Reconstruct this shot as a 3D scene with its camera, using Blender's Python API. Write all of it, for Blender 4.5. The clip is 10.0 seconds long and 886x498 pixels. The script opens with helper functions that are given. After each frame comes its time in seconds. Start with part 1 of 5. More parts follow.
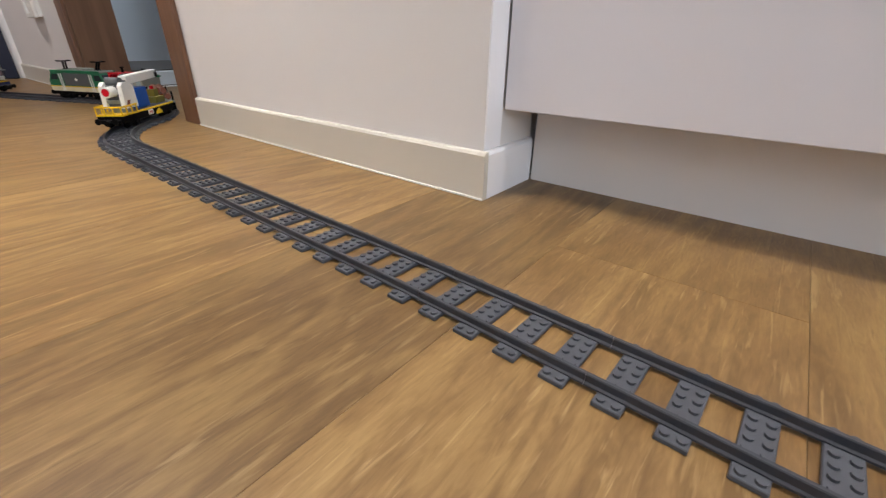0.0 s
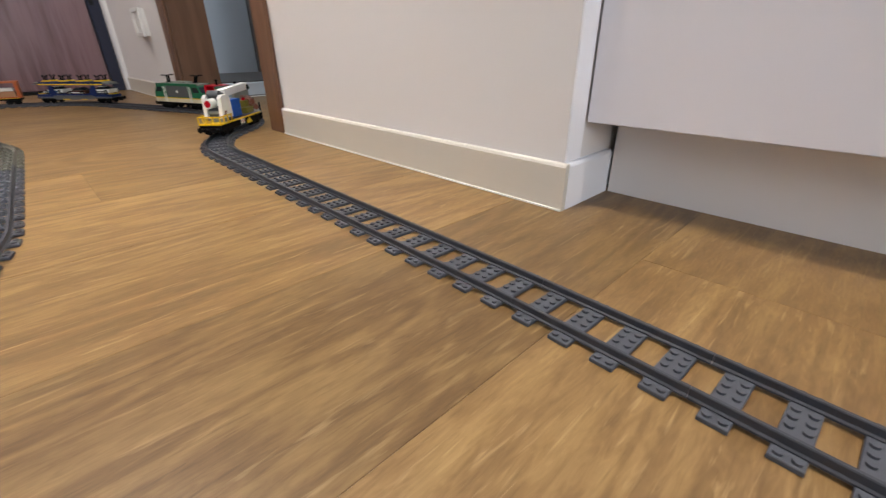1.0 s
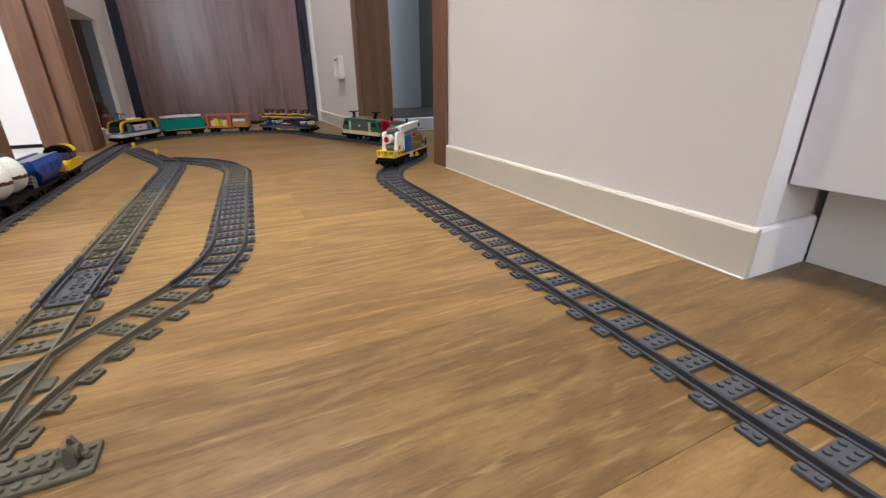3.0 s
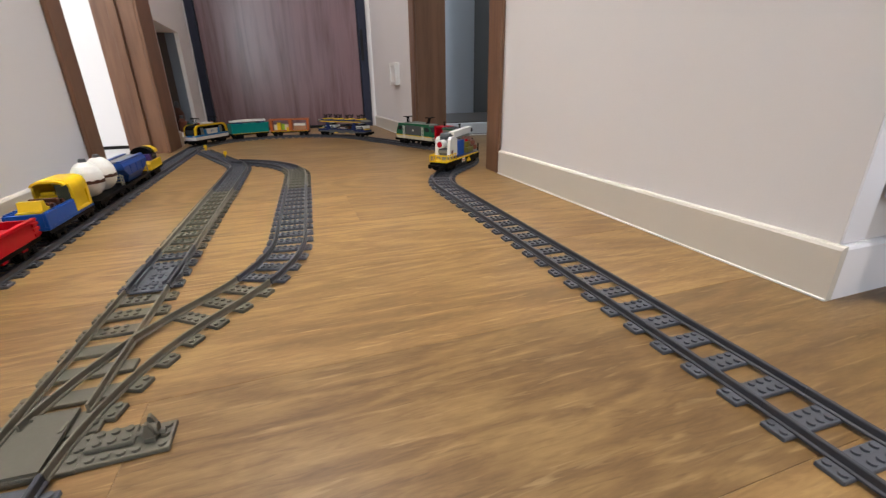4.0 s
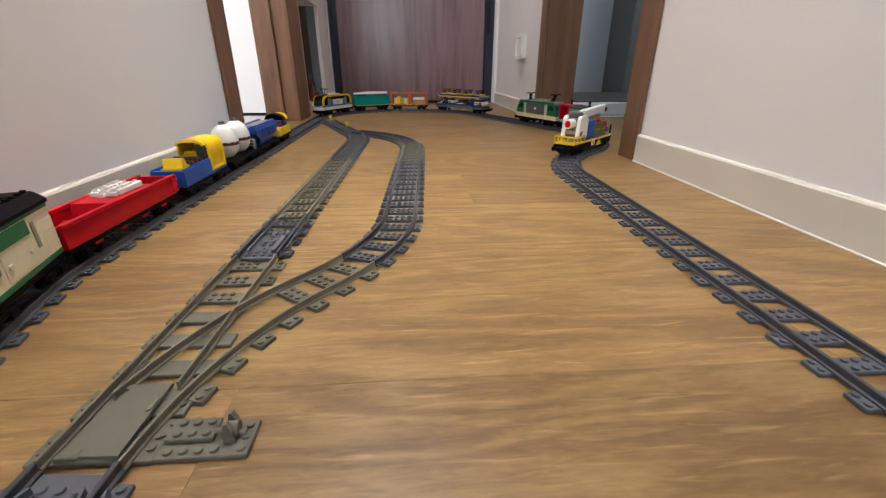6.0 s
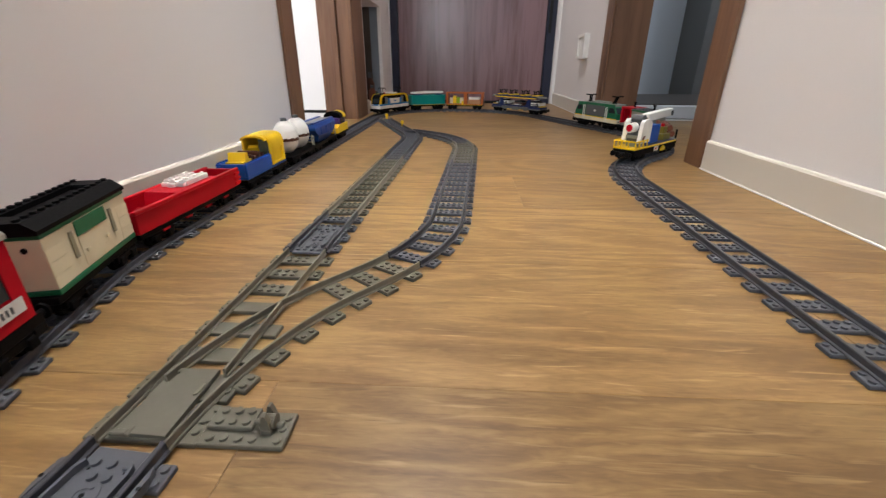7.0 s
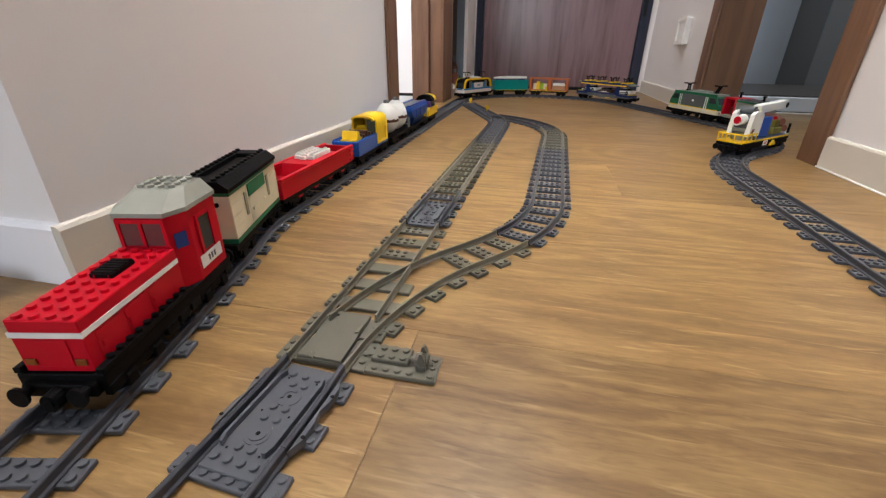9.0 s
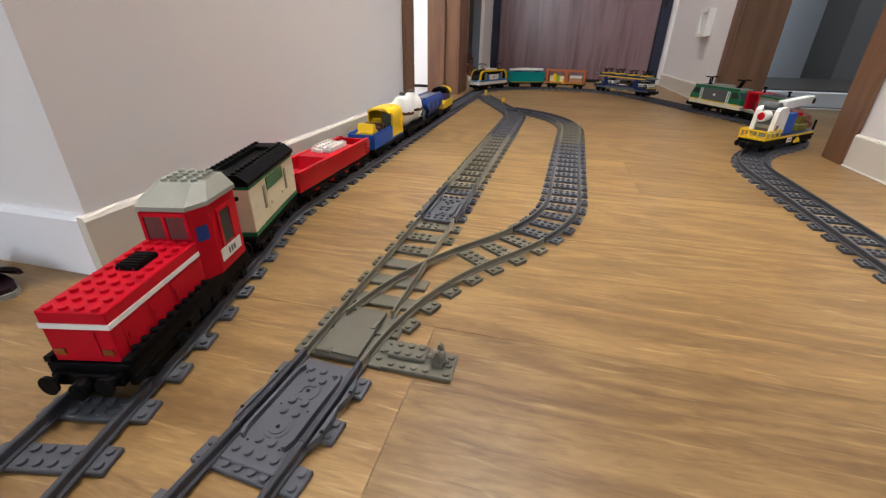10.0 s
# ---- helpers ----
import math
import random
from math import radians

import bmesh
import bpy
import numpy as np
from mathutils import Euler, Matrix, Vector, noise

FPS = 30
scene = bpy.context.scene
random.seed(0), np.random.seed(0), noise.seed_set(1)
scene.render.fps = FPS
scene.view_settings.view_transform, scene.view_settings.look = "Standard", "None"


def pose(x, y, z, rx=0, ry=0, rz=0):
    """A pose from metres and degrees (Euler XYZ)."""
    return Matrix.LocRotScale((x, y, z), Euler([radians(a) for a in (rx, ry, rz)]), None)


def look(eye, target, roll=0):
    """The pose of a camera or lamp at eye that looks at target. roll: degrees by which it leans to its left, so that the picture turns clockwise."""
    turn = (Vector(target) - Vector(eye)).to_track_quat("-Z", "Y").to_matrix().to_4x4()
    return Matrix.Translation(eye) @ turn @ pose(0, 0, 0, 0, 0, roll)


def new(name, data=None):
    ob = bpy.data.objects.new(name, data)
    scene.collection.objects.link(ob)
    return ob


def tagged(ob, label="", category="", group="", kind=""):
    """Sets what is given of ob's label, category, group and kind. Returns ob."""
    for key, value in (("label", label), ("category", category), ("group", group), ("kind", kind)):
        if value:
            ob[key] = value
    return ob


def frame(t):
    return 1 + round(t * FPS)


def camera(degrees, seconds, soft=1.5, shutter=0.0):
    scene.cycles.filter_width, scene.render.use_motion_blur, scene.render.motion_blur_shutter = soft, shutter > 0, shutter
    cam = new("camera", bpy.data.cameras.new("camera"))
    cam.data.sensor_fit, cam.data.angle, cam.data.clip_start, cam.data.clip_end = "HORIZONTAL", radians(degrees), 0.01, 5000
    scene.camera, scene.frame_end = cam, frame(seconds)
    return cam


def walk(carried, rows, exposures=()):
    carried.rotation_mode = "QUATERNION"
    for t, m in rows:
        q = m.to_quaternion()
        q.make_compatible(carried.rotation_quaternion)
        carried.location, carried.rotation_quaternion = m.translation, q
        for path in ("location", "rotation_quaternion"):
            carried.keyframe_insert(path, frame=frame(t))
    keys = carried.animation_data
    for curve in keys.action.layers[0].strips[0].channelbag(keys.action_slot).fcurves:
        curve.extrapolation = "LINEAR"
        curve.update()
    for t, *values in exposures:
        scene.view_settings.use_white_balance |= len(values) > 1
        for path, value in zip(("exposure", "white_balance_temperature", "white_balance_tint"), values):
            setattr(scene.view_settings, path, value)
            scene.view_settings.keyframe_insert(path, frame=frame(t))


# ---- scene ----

cam = camera(93.24, 10.0, soft=1.3, shutter=0.4)
PATH = [
    (0, look((0.0813, -0.1023, 0.1765), (1.4836, 1.0053, -0.7219), 0.71)),
    (0.5, look((0.0651, -0.0949, 0.1828), (1.4111, 1.0867, -0.7071), -0.02)),
    (1, look((0.0468, -0.0860, 0.1847), (1.3030, 1.2034, -0.6867), -0.35)),
    (1.5, look((0.0281, -0.0801, 0.1886), (1.1626, 1.3357, -0.6532), -0.49)),
    (2, look((0.0180, -0.0705, 0.1921), (1.0228, 1.4713, -0.5910), -0.48)),
    (2.5, look((0.0135, -0.0715, 0.2036), (0.9142, 1.5462, -0.5524), -0.37)),
    (4, look((0.0045, -0.0691, 0.2068), (0.6086, 1.6974, -0.5105), -0.87)),
    (4.5, look((-0.0071, -0.0633, 0.2071), (0.4914, 1.7351, -0.5119), -0.70)),
    (5, look((-0.0183, -0.0576, 0.2035), (0.3473, 1.7669, -0.5296), -0.92)),
    (6.5, look((0.0059, 0.0229, 0.1895), (0.0307, 1.8496, -0.6246), 0.30)),
    (7, look((0.0020, 0.0139, 0.1919), (-0.0920, 1.8453, -0.6062), 0.26)),
    (7.5, look((-0.0127, 0.0023, 0.1963), (-0.2170, 1.8203, -0.6121), 0.61)),
    (8, look((-0.0346, -0.0116, 0.1948), (-0.3336, 1.7792, -0.6439), 0.84)),
    (8.5, look((-0.0439, -0.0205, 0.1956), (-0.3901, 1.7562, -0.6552), 0.84)),
    (9, look((-0.0467, -0.0265, 0.1951), (-0.4179, 1.7406, -0.6649), 0.78)),
    (9.5, look((-0.0534, -0.0270, 0.1954), (-0.4280, 1.7334, -0.6767), 1.07)),
    (10, look((-0.0518, -0.0256, 0.1989), (-0.4701, 1.7130, -0.6969), 1.07)),
]
walk(cam, PATH, exposures=[(0.0, -0.42), (2.5, -0.42), (5.0, -0.48), (10.0, -0.36)])

# ---- light: daylight from a window behind, a ceiling lamp in the corridor, added fill lamps ----
world = bpy.data.worlds.new("sky")
scene.world = world
world.use_nodes = True
wn = world.node_tree.nodes
sky = wn.new("ShaderNodeTexSky")
sky.sky_type = "NISHITA"
sky.sun_disc = False
sky.sun_elevation, sky.sun_rotation = radians(40), radians(150)
world.node_tree.links.new(sky.outputs[0], wn["Background"].inputs[0])
wn["Background"].inputs[1].default_value = 0.1


def area_lamp(name, m, sx, sy, watts, colour, spread=180):
    lamp = bpy.data.lights.new(name, "AREA")
    lamp.shape, lamp.size, lamp.size_y, lamp.energy, lamp.color = "RECTANGLE", sx, sy, watts, colour
    lamp.spread = radians(spread)
    ob = new(name, lamp)
    ob.matrix_world = m
    return ob


area_lamp("window_daylight", look((-1.15, -4.16, 1.30), (-0.2, 0.0, 0.7)), 1.4, 1.7, 78, (0.82, 0.905, 1.0))
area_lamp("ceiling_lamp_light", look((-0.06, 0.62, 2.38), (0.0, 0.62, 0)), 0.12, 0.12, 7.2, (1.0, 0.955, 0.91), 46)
# two unseen fills: far corridor walls, then the floor on the right
area_lamp("entry_fill_light", look((-0.18, 1.75, 2.36), (-0.10, 1.75, 0)), 0.3, 0.3, 17, (1.0, 0.965, 0.95), 140)
area_lamp("room_fill_light", look((0.42, -0.55, 2.38), (0.50, -0.50, 0)), 0.12, 0.12, 4.5, (1.0, 0.955, 0.93), 46)
# added lamps that brighten the two side rooms; their sources are unseen
area_lamp("left_room_fill", look((-1.0, 0.50, 1.3), (-0.50, 1.80, 0.4)), 0.8, 1.0, 36, (1.0, 0.98, 0.98))
area_lamp("bathroom_fill", look((1.9, 1.5, 1.9), (0.8, 2.3, 0.3)), 0.5, 0.5, 21, (0.80, 0.90, 1.0))

# ---- materials ----
def node_material(name):
    m = bpy.data.materials.new(name)
    m.use_nodes = True
    return m, m.node_tree.nodes, m.node_tree.links, m.node_tree.nodes["Principled BSDF"]


def plastic(name, colour, rough=0.28, alpha=1.0, wear=0.05):
    """Moulded toy plastic: a little unevenness of tone, faint scratches in the gloss."""
    m, n, l, b = node_material(name)
    tc, nz, mix = n.new("ShaderNodeTexCoord"), n.new("ShaderNodeTexNoise"), n.new("ShaderNodeMix")
    nz.inputs["Scale"].default_value = 60
    nz.inputs["Detail"].default_value = 5
    mix.data_type = "RGBA"
    l.new(tc.outputs["Object"], nz.inputs["Vector"])
    l.new(nz.outputs["Fac"], mix.inputs["Factor"])
    mix.inputs["A"].default_value = (*[c * (1 - wear * 2) for c in colour], 1)
    mix.inputs["B"].default_value = (*[min(1, c * (1 + wear * 2) + wear * 0.05) for c in colour], 1)
    l.new(mix.outputs["Result"], b.inputs["Base Color"])
    sc, mr = n.new("ShaderNodeTexNoise"), n.new("ShaderNodeMapRange")
    sc.inputs["Scale"].default_value = 350
    l.new(tc.outputs["Object"], sc.inputs["Vector"])
    l.new(sc.outputs["Fac"], mr.inputs["Value"])
    mr.inputs["To Min"].default_value, mr.inputs["To Max"].default_value = rough - 0.06, rough + 0.14
    l.new(mr.outputs["Result"], b.inputs["Roughness"])
    b.inputs["Specular IOR Level"].default_value = 0.24
    if alpha < 1:
        b.inputs["Alpha"].default_value = alpha
    return m


def wall_paint(name, colour, rough=0.75, bump=0.15, scale=420):
    m, n, l, b = node_material(name)
    tc, fine, big, mix, bp = (n.new(k) for k in ("ShaderNodeTexCoord", "ShaderNodeTexNoise", "ShaderNodeTexNoise", "ShaderNodeMix", "ShaderNodeBump"))
    fine.inputs["Scale"].default_value, big.inputs["Scale"].default_value = scale, 2.2
    fine.inputs["Detail"].default_value = 4
    mix.data_type = "RGBA"
    for k in (fine, big):
        l.new(tc.outputs["Object"], k.inputs["Vector"])
    l.new(big.outputs["Fac"], mix.inputs["Factor"])
    mix.inputs["A"].default_value = (*[c * 0.95 for c in colour], 1)
    mix.inputs["B"].default_value = (*[min(1, c * 1.04) for c in colour], 1)
    l.new(mix.outputs["Result"], b.inputs["Base Color"])
    b.inputs["Roughness"].default_value = rough
    bp.inputs["Strength"].default_value, bp.inputs["Distance"].default_value = bump, 0.001
    l.new(fine.outputs["Fac"], bp.inputs["Height"])
    l.new(bp.outputs["Normal"], b.inputs["Normal"])
    return m


def wood(name, dark, light, along, rough=0.35, scale=1.0, bump=0.08, per_piece=True, streak=14.0):
    """Wood with long grain along one axis of the object, two scales of figure, each piece shifted by its own random number."""
    m, n, l, b = node_material(name)
    tc, mp, off, inf = (n.new(k) for k in ("ShaderNodeTexCoord", "ShaderNodeMapping", "ShaderNodeVectorMath", "ShaderNodeObjectInfo"))
    st = [streak * scale] * 3
    st[along] = 1.1 * scale
    mp.inputs["Scale"].default_value = st
    off.operation = "ADD"
    mul = n.new("ShaderNodeVectorMath")
    mul.operation = "SCALE"
    mul.inputs[0].default_value = (37.0, 19.0, 53.0)
    if per_piece:
        l.new(inf.outputs["Random"], mul.inputs["Scale"])
    l.new(tc.outputs["Object"], off.inputs[0])
    l.new(mul.outputs["Vector"], off.inputs[1])
    l.new(off.outputs["Vector"], mp.inputs["Vector"])
    a, c, wide = n.new("ShaderNodeTexNoise"), n.new("ShaderNodeTexNoise"), n.new("ShaderNodeTexNoise")
    for k, sc, de, di in ((a, 1.6, 6, 0.9), (c, 9.0, 5, 0.3), (wide, 0.55, 3, 1.6)):
        k.inputs["Scale"].default_value, k.inputs["Detail"].default_value, k.inputs["Distortion"].default_value = sc, de, di
        l.new(mp.outputs["Vector"], k.inputs["Vector"])
    add, add2 = n.new("ShaderNodeMath"), n.new("ShaderNodeMath")
    add.operation, add2.operation = "MULTIPLY_ADD", "MULTIPLY_ADD"
    add.inputs[1].default_value, add2.inputs[1].default_value = 0.35, 0.5
    l.new(c.outputs["Fac"], add.inputs[0])
    l.new(a.outputs["Fac"], add.inputs[2])
    l.new(wide.outputs["Fac"], add2.inputs[0])
    l.new(add.outputs[0], add2.inputs[2])
    ramp = n.new("ShaderNodeValToRGB")
    ramp.color_ramp.elements[0].position, ramp.color_ramp.elements[1].position = 0.64, 1.16
    ramp.color_ramp.elements[0].color, ramp.color_ramp.elements[1].color = (*dark, 1), (*light, 1)
    ramp.color_ramp.elements[1].position = 1.0
    l.new(add2.outputs[0], ramp.inputs["Fac"])
    tone = n.new("ShaderNodeHueSaturation")
    mr = n.new("ShaderNodeMapRange")
    mr.inputs["To Min"].default_value, mr.inputs["To Max"].default_value = 0.93, 1.07
    if per_piece:
        l.new(inf.outputs["Random"], mr.inputs["Value"])
    else:
        mr.inputs["Value"].default_value = 0.5
    l.new(mr.outputs["Result"], tone.inputs["Value"])
    l.new(ramp.outputs["Color"], tone.inputs["Color"])
    l.new(tone.outputs["Color"], b.inputs["Base Color"])
    b.inputs["Roughness"].default_value = rough
    bp = n.new("ShaderNodeBump")
    bp.inputs["Strength"].default_value, bp.inputs["Distance"].default_value = bump, 0.001
    l.new(c.outputs["Fac"], bp.inputs["Height"])
    l.new(bp.outputs["Normal"], b.inputs["Normal"])
    return m


def floor_wood(name):
    """Oak boards along x: broad tone, arched figure, fine fibres and pale flecks; each board shifted by its own random number."""
    m, n, l, b = node_material(name)
    tc, inf = n.new("ShaderNodeTexCoord"), n.new("ShaderNodeObjectInfo")
    mul, off = n.new("ShaderNodeVectorMath"), n.new("ShaderNodeVectorMath")
    mul.operation, off.operation = "SCALE", "ADD"
    mul.inputs[0].default_value = (31.0, 17.0, 5.0)
    l.new(inf.outputs["Random"], mul.inputs["Scale"])
    l.new(tc.outputs["Object"], off.inputs[0])
    l.new(mul.outputs["Vector"], off.inputs[1])

    def streaks(sx, sy, scale, detail, distortion):
        mp, t = n.new("ShaderNodeMapping"), n.new("ShaderNodeTexNoise")
        mp.inputs["Scale"].default_value = (sx, sy, 1)
        l.new(off.outputs["Vector"], mp.inputs["Vector"])
        l.new(mp.outputs["Vector"], t.inputs["Vector"])
        t.inputs["Scale"].default_value, t.inputs["Detail"].default_value, t.inputs["Distortion"].default_value = scale, detail, distortion
        return t.outputs["Fac"]

    broad = streaks(1.5, 6.0, 1, 4, 1.8)
    band = streaks(3.2, 30.0, 1, 4, 2.2)
    figure = streaks(0.8, 4.2, 1.2, 2, 2.2)
    fibre = streaks(9, 85, 1, 5, 1.6)
    fine = streaks(60, 330, 1, 4, 1.0)
    fleck = streaks(16, 190, 1, 3, 0.8)
    mottle = streaks(6, 15, 1, 6, 2.4)
    grain = streaks(26, 150, 1, 6, 2.2)
    rings = n.new("ShaderNodeMath")
    rings.operation = "MULTIPLY"
    rings.inputs[1].default_value = 52.0
    l.new(figure, rings.inputs[0])
    sine, half = n.new("ShaderNodeMath"), n.new("ShaderNodeMath")
    sine.operation, half.operation = "SINE", "MULTIPLY_ADD"
    half.inputs[1].default_value, half.inputs[2].default_value = 0.5, 0.5
    l.new(rings.outputs[0], sine.inputs[0])
    l.new(sine.outputs[0], half.inputs[0])

    def weigh(value, k, before=None):
        w = n.new("ShaderNodeMath")
        w.operation = "MULTIPLY_ADD"
        w.inputs[1].default_value = k
        l.new(value, w.inputs[0])
        if before is None:
            w.inputs[2].default_value = 0.0
        else:
            l.new(before, w.inputs[2])
        return w.outputs[0]

    tones = ((broad, 0.24), (half.outputs[0], 0.08), (band, 0.13), (fibre, 0.11), (fine, 0.10), (mottle, 0.16), (grain, 0.18))
    total = None
    for value, k in tones:
        total = weigh(value, k, total)
    ramp = n.new("ShaderNodeValToRGB")
    e = ramp.color_ramp.elements
    e[0].position, e[0].color = 0.41, (*FLOOR_DARK, 1)
    e[1].position, e[1].color = 0.595, (*FLOOR_LIGHT, 1)
    mid = e.new(0.49)
    mid.color = (*FLOOR_MID, 1)
    l.new(total, ramp.inputs["Fac"])
    spot, mix = n.new("ShaderNodeMapRange"), n.new("ShaderNodeMix")
    spot.inputs["From Min"].default_value, spot.inputs["From Max"].default_value = 0.60, 0.74
    spot.inputs["To Max"].default_value = 0.6
    l.new(fleck, spot.inputs["Value"])
    mix.data_type = "RGBA"
    mix.inputs["B"].default_value = (*FLOOR_FLECK, 1)
    l.new(spot.outputs["Result"], mix.inputs["Factor"])
    l.new(ramp.outputs["Color"], mix.inputs["A"])
    pore, spot2, mix2 = streaks(20, 260, 1, 3, 1.0), n.new("ShaderNodeMapRange"), n.new("ShaderNodeMix")
    spot2.inputs["From Min"].default_value, spot2.inputs["From Max"].default_value = 0.62, 0.74
    spot2.inputs["To Max"].default_value = 0.38
    l.new(pore, spot2.inputs["Value"])
    mix2.data_type = "RGBA"
    mix2.inputs["B"].default_value = (*[c * 0.55 for c in FLOOR_DARK], 1)
    l.new(spot2.outputs["Result"], mix2.inputs["Factor"])
    l.new(mix.outputs["Result"], mix2.inputs["A"])
    mix = mix2
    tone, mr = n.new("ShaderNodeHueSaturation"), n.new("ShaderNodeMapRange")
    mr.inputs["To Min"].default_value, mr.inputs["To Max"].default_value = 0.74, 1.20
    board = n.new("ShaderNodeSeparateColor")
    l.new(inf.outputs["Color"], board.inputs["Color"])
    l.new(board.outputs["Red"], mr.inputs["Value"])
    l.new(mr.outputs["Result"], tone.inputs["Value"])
    l.new(mix.outputs["Result"], tone.inputs["Color"])
    l.new(tone.outputs["Color"], b.inputs["Base Color"])
    gloss, bp = n.new("ShaderNodeMapRange"), n.new("ShaderNodeBump")
    gloss.inputs["To Min"].default_value, gloss.inputs["To Max"].default_value = 0.31, 0.46
    l.new(fibre, gloss.inputs["Value"])
    l.new(gloss.outputs["Result"], b.inputs["Roughness"])
    b.inputs["Specular IOR Level"].default_value = 0.42
    bp.inputs["Strength"].default_value, bp.inputs["Distance"].default_value = 0.10, 0.001
    l.new(fibre, bp.inputs["Height"])
    l.new(bp.outputs["Normal"], b.inputs["Normal"])
    return m


FLOOR_DARK, FLOOR_MID, FLOOR_LIGHT, FLOOR_FLECK = (0.150, 0.083, 0.030), (0.206, 0.118, 0.044), (0.300, 0.184, 0.070), (0.42, 0.285, 0.130)
FLOOR_WOOD = floor_wood("oak_floor")
DOOR_WOOD = wood("door_laminate", (0.100, 0.050, 0.058), (0.205, 0.120, 0.132), 2, rough=0.24, streak=16.0)
DOOR_WOOD.node_tree.nodes["Principled BSDF"].inputs["Specular IOR Level"].default_value = 0.85
CASING_WOOD = wood("walnut_casing", (0.116, 0.054, 0.029), (0.215, 0.110, 0.060), 2, rough=0.42, streak=13.0)
WALL = wall_paint("warm_wallpaper", (0.785, 0.75, 0.736))
WALL_WHITE = wall_paint("white_paint", (0.85, 0.85, 0.85), 0.6)
BASEBOARD = wall_paint("cream_baseboard", (0.66, 0.615, 0.54), 0.38, 0.03)
CABINET = wall_paint("white_lacquer", (0.81, 0.785, 0.825), 0.40, 0.02)
CEILING = wall_paint("ceiling_paint", (0.8, 0.8, 0.78), 0.8)
TILE = wall_paint("bathroom_wall", (0.66, 0.71, 0.77), 0.5, 0.05)
# white panel; also whitens the return wall and skirtings that daylight strikes
STRIP_LIT_WHITE = wall_paint("white_panel_and_lit_faces", (0.90, 0.89, 0.92), 0.4, 0.02)
STEP_WHITE = wall_paint("white_sill", (0.72, 0.76, 0.80), 0.35, 0.02)
# floor tile colour, also the dark put inside the niche
DARK_TILE_NICHE = wall_paint("dark_tile_and_niche", (0.075, 0.062, 0.055), 0.45, 0.02)
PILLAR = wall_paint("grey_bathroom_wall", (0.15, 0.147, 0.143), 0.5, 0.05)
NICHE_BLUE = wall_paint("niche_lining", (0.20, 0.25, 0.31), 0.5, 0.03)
PALE_TILE = wall_paint("pale_tile", (0.70, 0.69, 0.68), 0.4, 0.02)
CAULK = wall_paint("white_caulk", (0.86, 0.84, 0.80), 0.5, 0.02)
SUBFLOOR = wall_paint("dark_joint", (0.25, 0.155, 0.08), 0.9)
NAVY = plastic("navy_frame", (0.022, 0.025, 0.045), 0.4)
GASKET = plastic("black_rubber", (0.008, 0.008, 0.008), 0.6)
SOCKET = plastic("socket_white", (0.88, 0.86, 0.82), 0.35)
TRACK_GREY = plastic("track_bluish_grey", (0.082, 0.086, 0.100), 0.46)
TRACK_GREY.node_tree.nodes["Principled BSDF"].inputs["Specular IOR Level"].default_value = 0.17
# the sleepers' plastic, darkened in colour for the rails' shaded sides
RAIL_SHADE_GREY = plastic("rail_shaded_bluish_grey", (0.046, 0.048, 0.057), 0.34)
OLD_RAIL = plastic("aged_pale_rail", (0.150, 0.138, 0.106), 0.34)
OLD_GREY = plastic("aged_grey", (0.112, 0.105, 0.082), 0.42)
RED = plastic("red_plastic", (0.48, 0.003, 0.015), 0.34)
RED.node_tree.nodes["Principled BSDF"].inputs["Specular IOR Level"].default_value = 0.13
RED_GLASS = plastic("reddish_window", (0.15, 0.055, 0.055), 0.08, 0.9)
WHITE = plastic("white_plastic", (0.78, 0.77, 0.73))
CREAM = plastic("cream_plastic", (0.74, 0.67, 0.48))
BLACK = plastic("black_plastic", (0.0025, 0.0025, 0.003), 0.5)
BLACK.node_tree.nodes["Principled BSDF"].inputs["Specular IOR Level"].default_value = 0.07
GREY = plastic("light_grey_plastic", (0.27, 0.272, 0.235), 0.46)
DGREY = plastic("dark_grey_plastic", (0.10, 0.105, 0.11))
GREEN = plastic("green_plastic", (0.012, 0.135, 0.06))
BLUE = plastic("blue_plastic", (0.008, 0.085, 0.40))
HOPPER_BLUE = plastic("deep_blue_plastic", (0.010, 0.052, 0.235))
YELLOW = plastic("yellow_plastic", (0.80, 0.52, 0.015))
BROWN = plastic("brown_plastic", (0.085, 0.035, 0.022))
LOG = plastic("log_brown", (0.19, 0.065, 0.04))
TEAL = plastic("teal_plastic", (0.0, 0.225, 0.21))
ORANGE = plastic("dark_orange_plastic", (0.40, 0.095, 0.018))
AZURE = plastic("azure_plastic", (0.02, 0.19, 0.48))
DBLUE = plastic("dark_blue_plastic", (0.012, 0.025, 0.10))
PURPLE = plastic("purple_plastic", (0.09, 0.05, 0.22))
DARK_TAN = plastic("grey_tan_plastic", (0.27, 0.25, 0.17))
TAN = plastic("tan_plastic", (0.42, 0.22, 0.11))
LIME = plastic("lime_plastic", (0.35, 0.55, 0.03))
OLIVE = plastic("olive_plastic", (0.20, 0.17, 0.03))
AUBERGINE = plastic("aubergine_rubber", (0.020, 0.008, 0.012), 0.3)
AMBER = plastic("amber_lens", (0.22, 0.06, 0.012), 0.15)
NAVY_GLASS = plastic("dark_blue_pane", (0.02, 0.045, 0.20), 0.12)
SMOKE = plastic("smoked_window", (0.03, 0.035, 0.04), 0.10)
DARK_PANE = plastic("grey_green_pane", (0.075, 0.085, 0.06), 0.12)
ICE = plastic("clear_bluish_window", (0.30, 0.38, 0.42), 0.12)
METAL = plastic("wheel_steel", (0.20, 0.20, 0.20), 0.30)
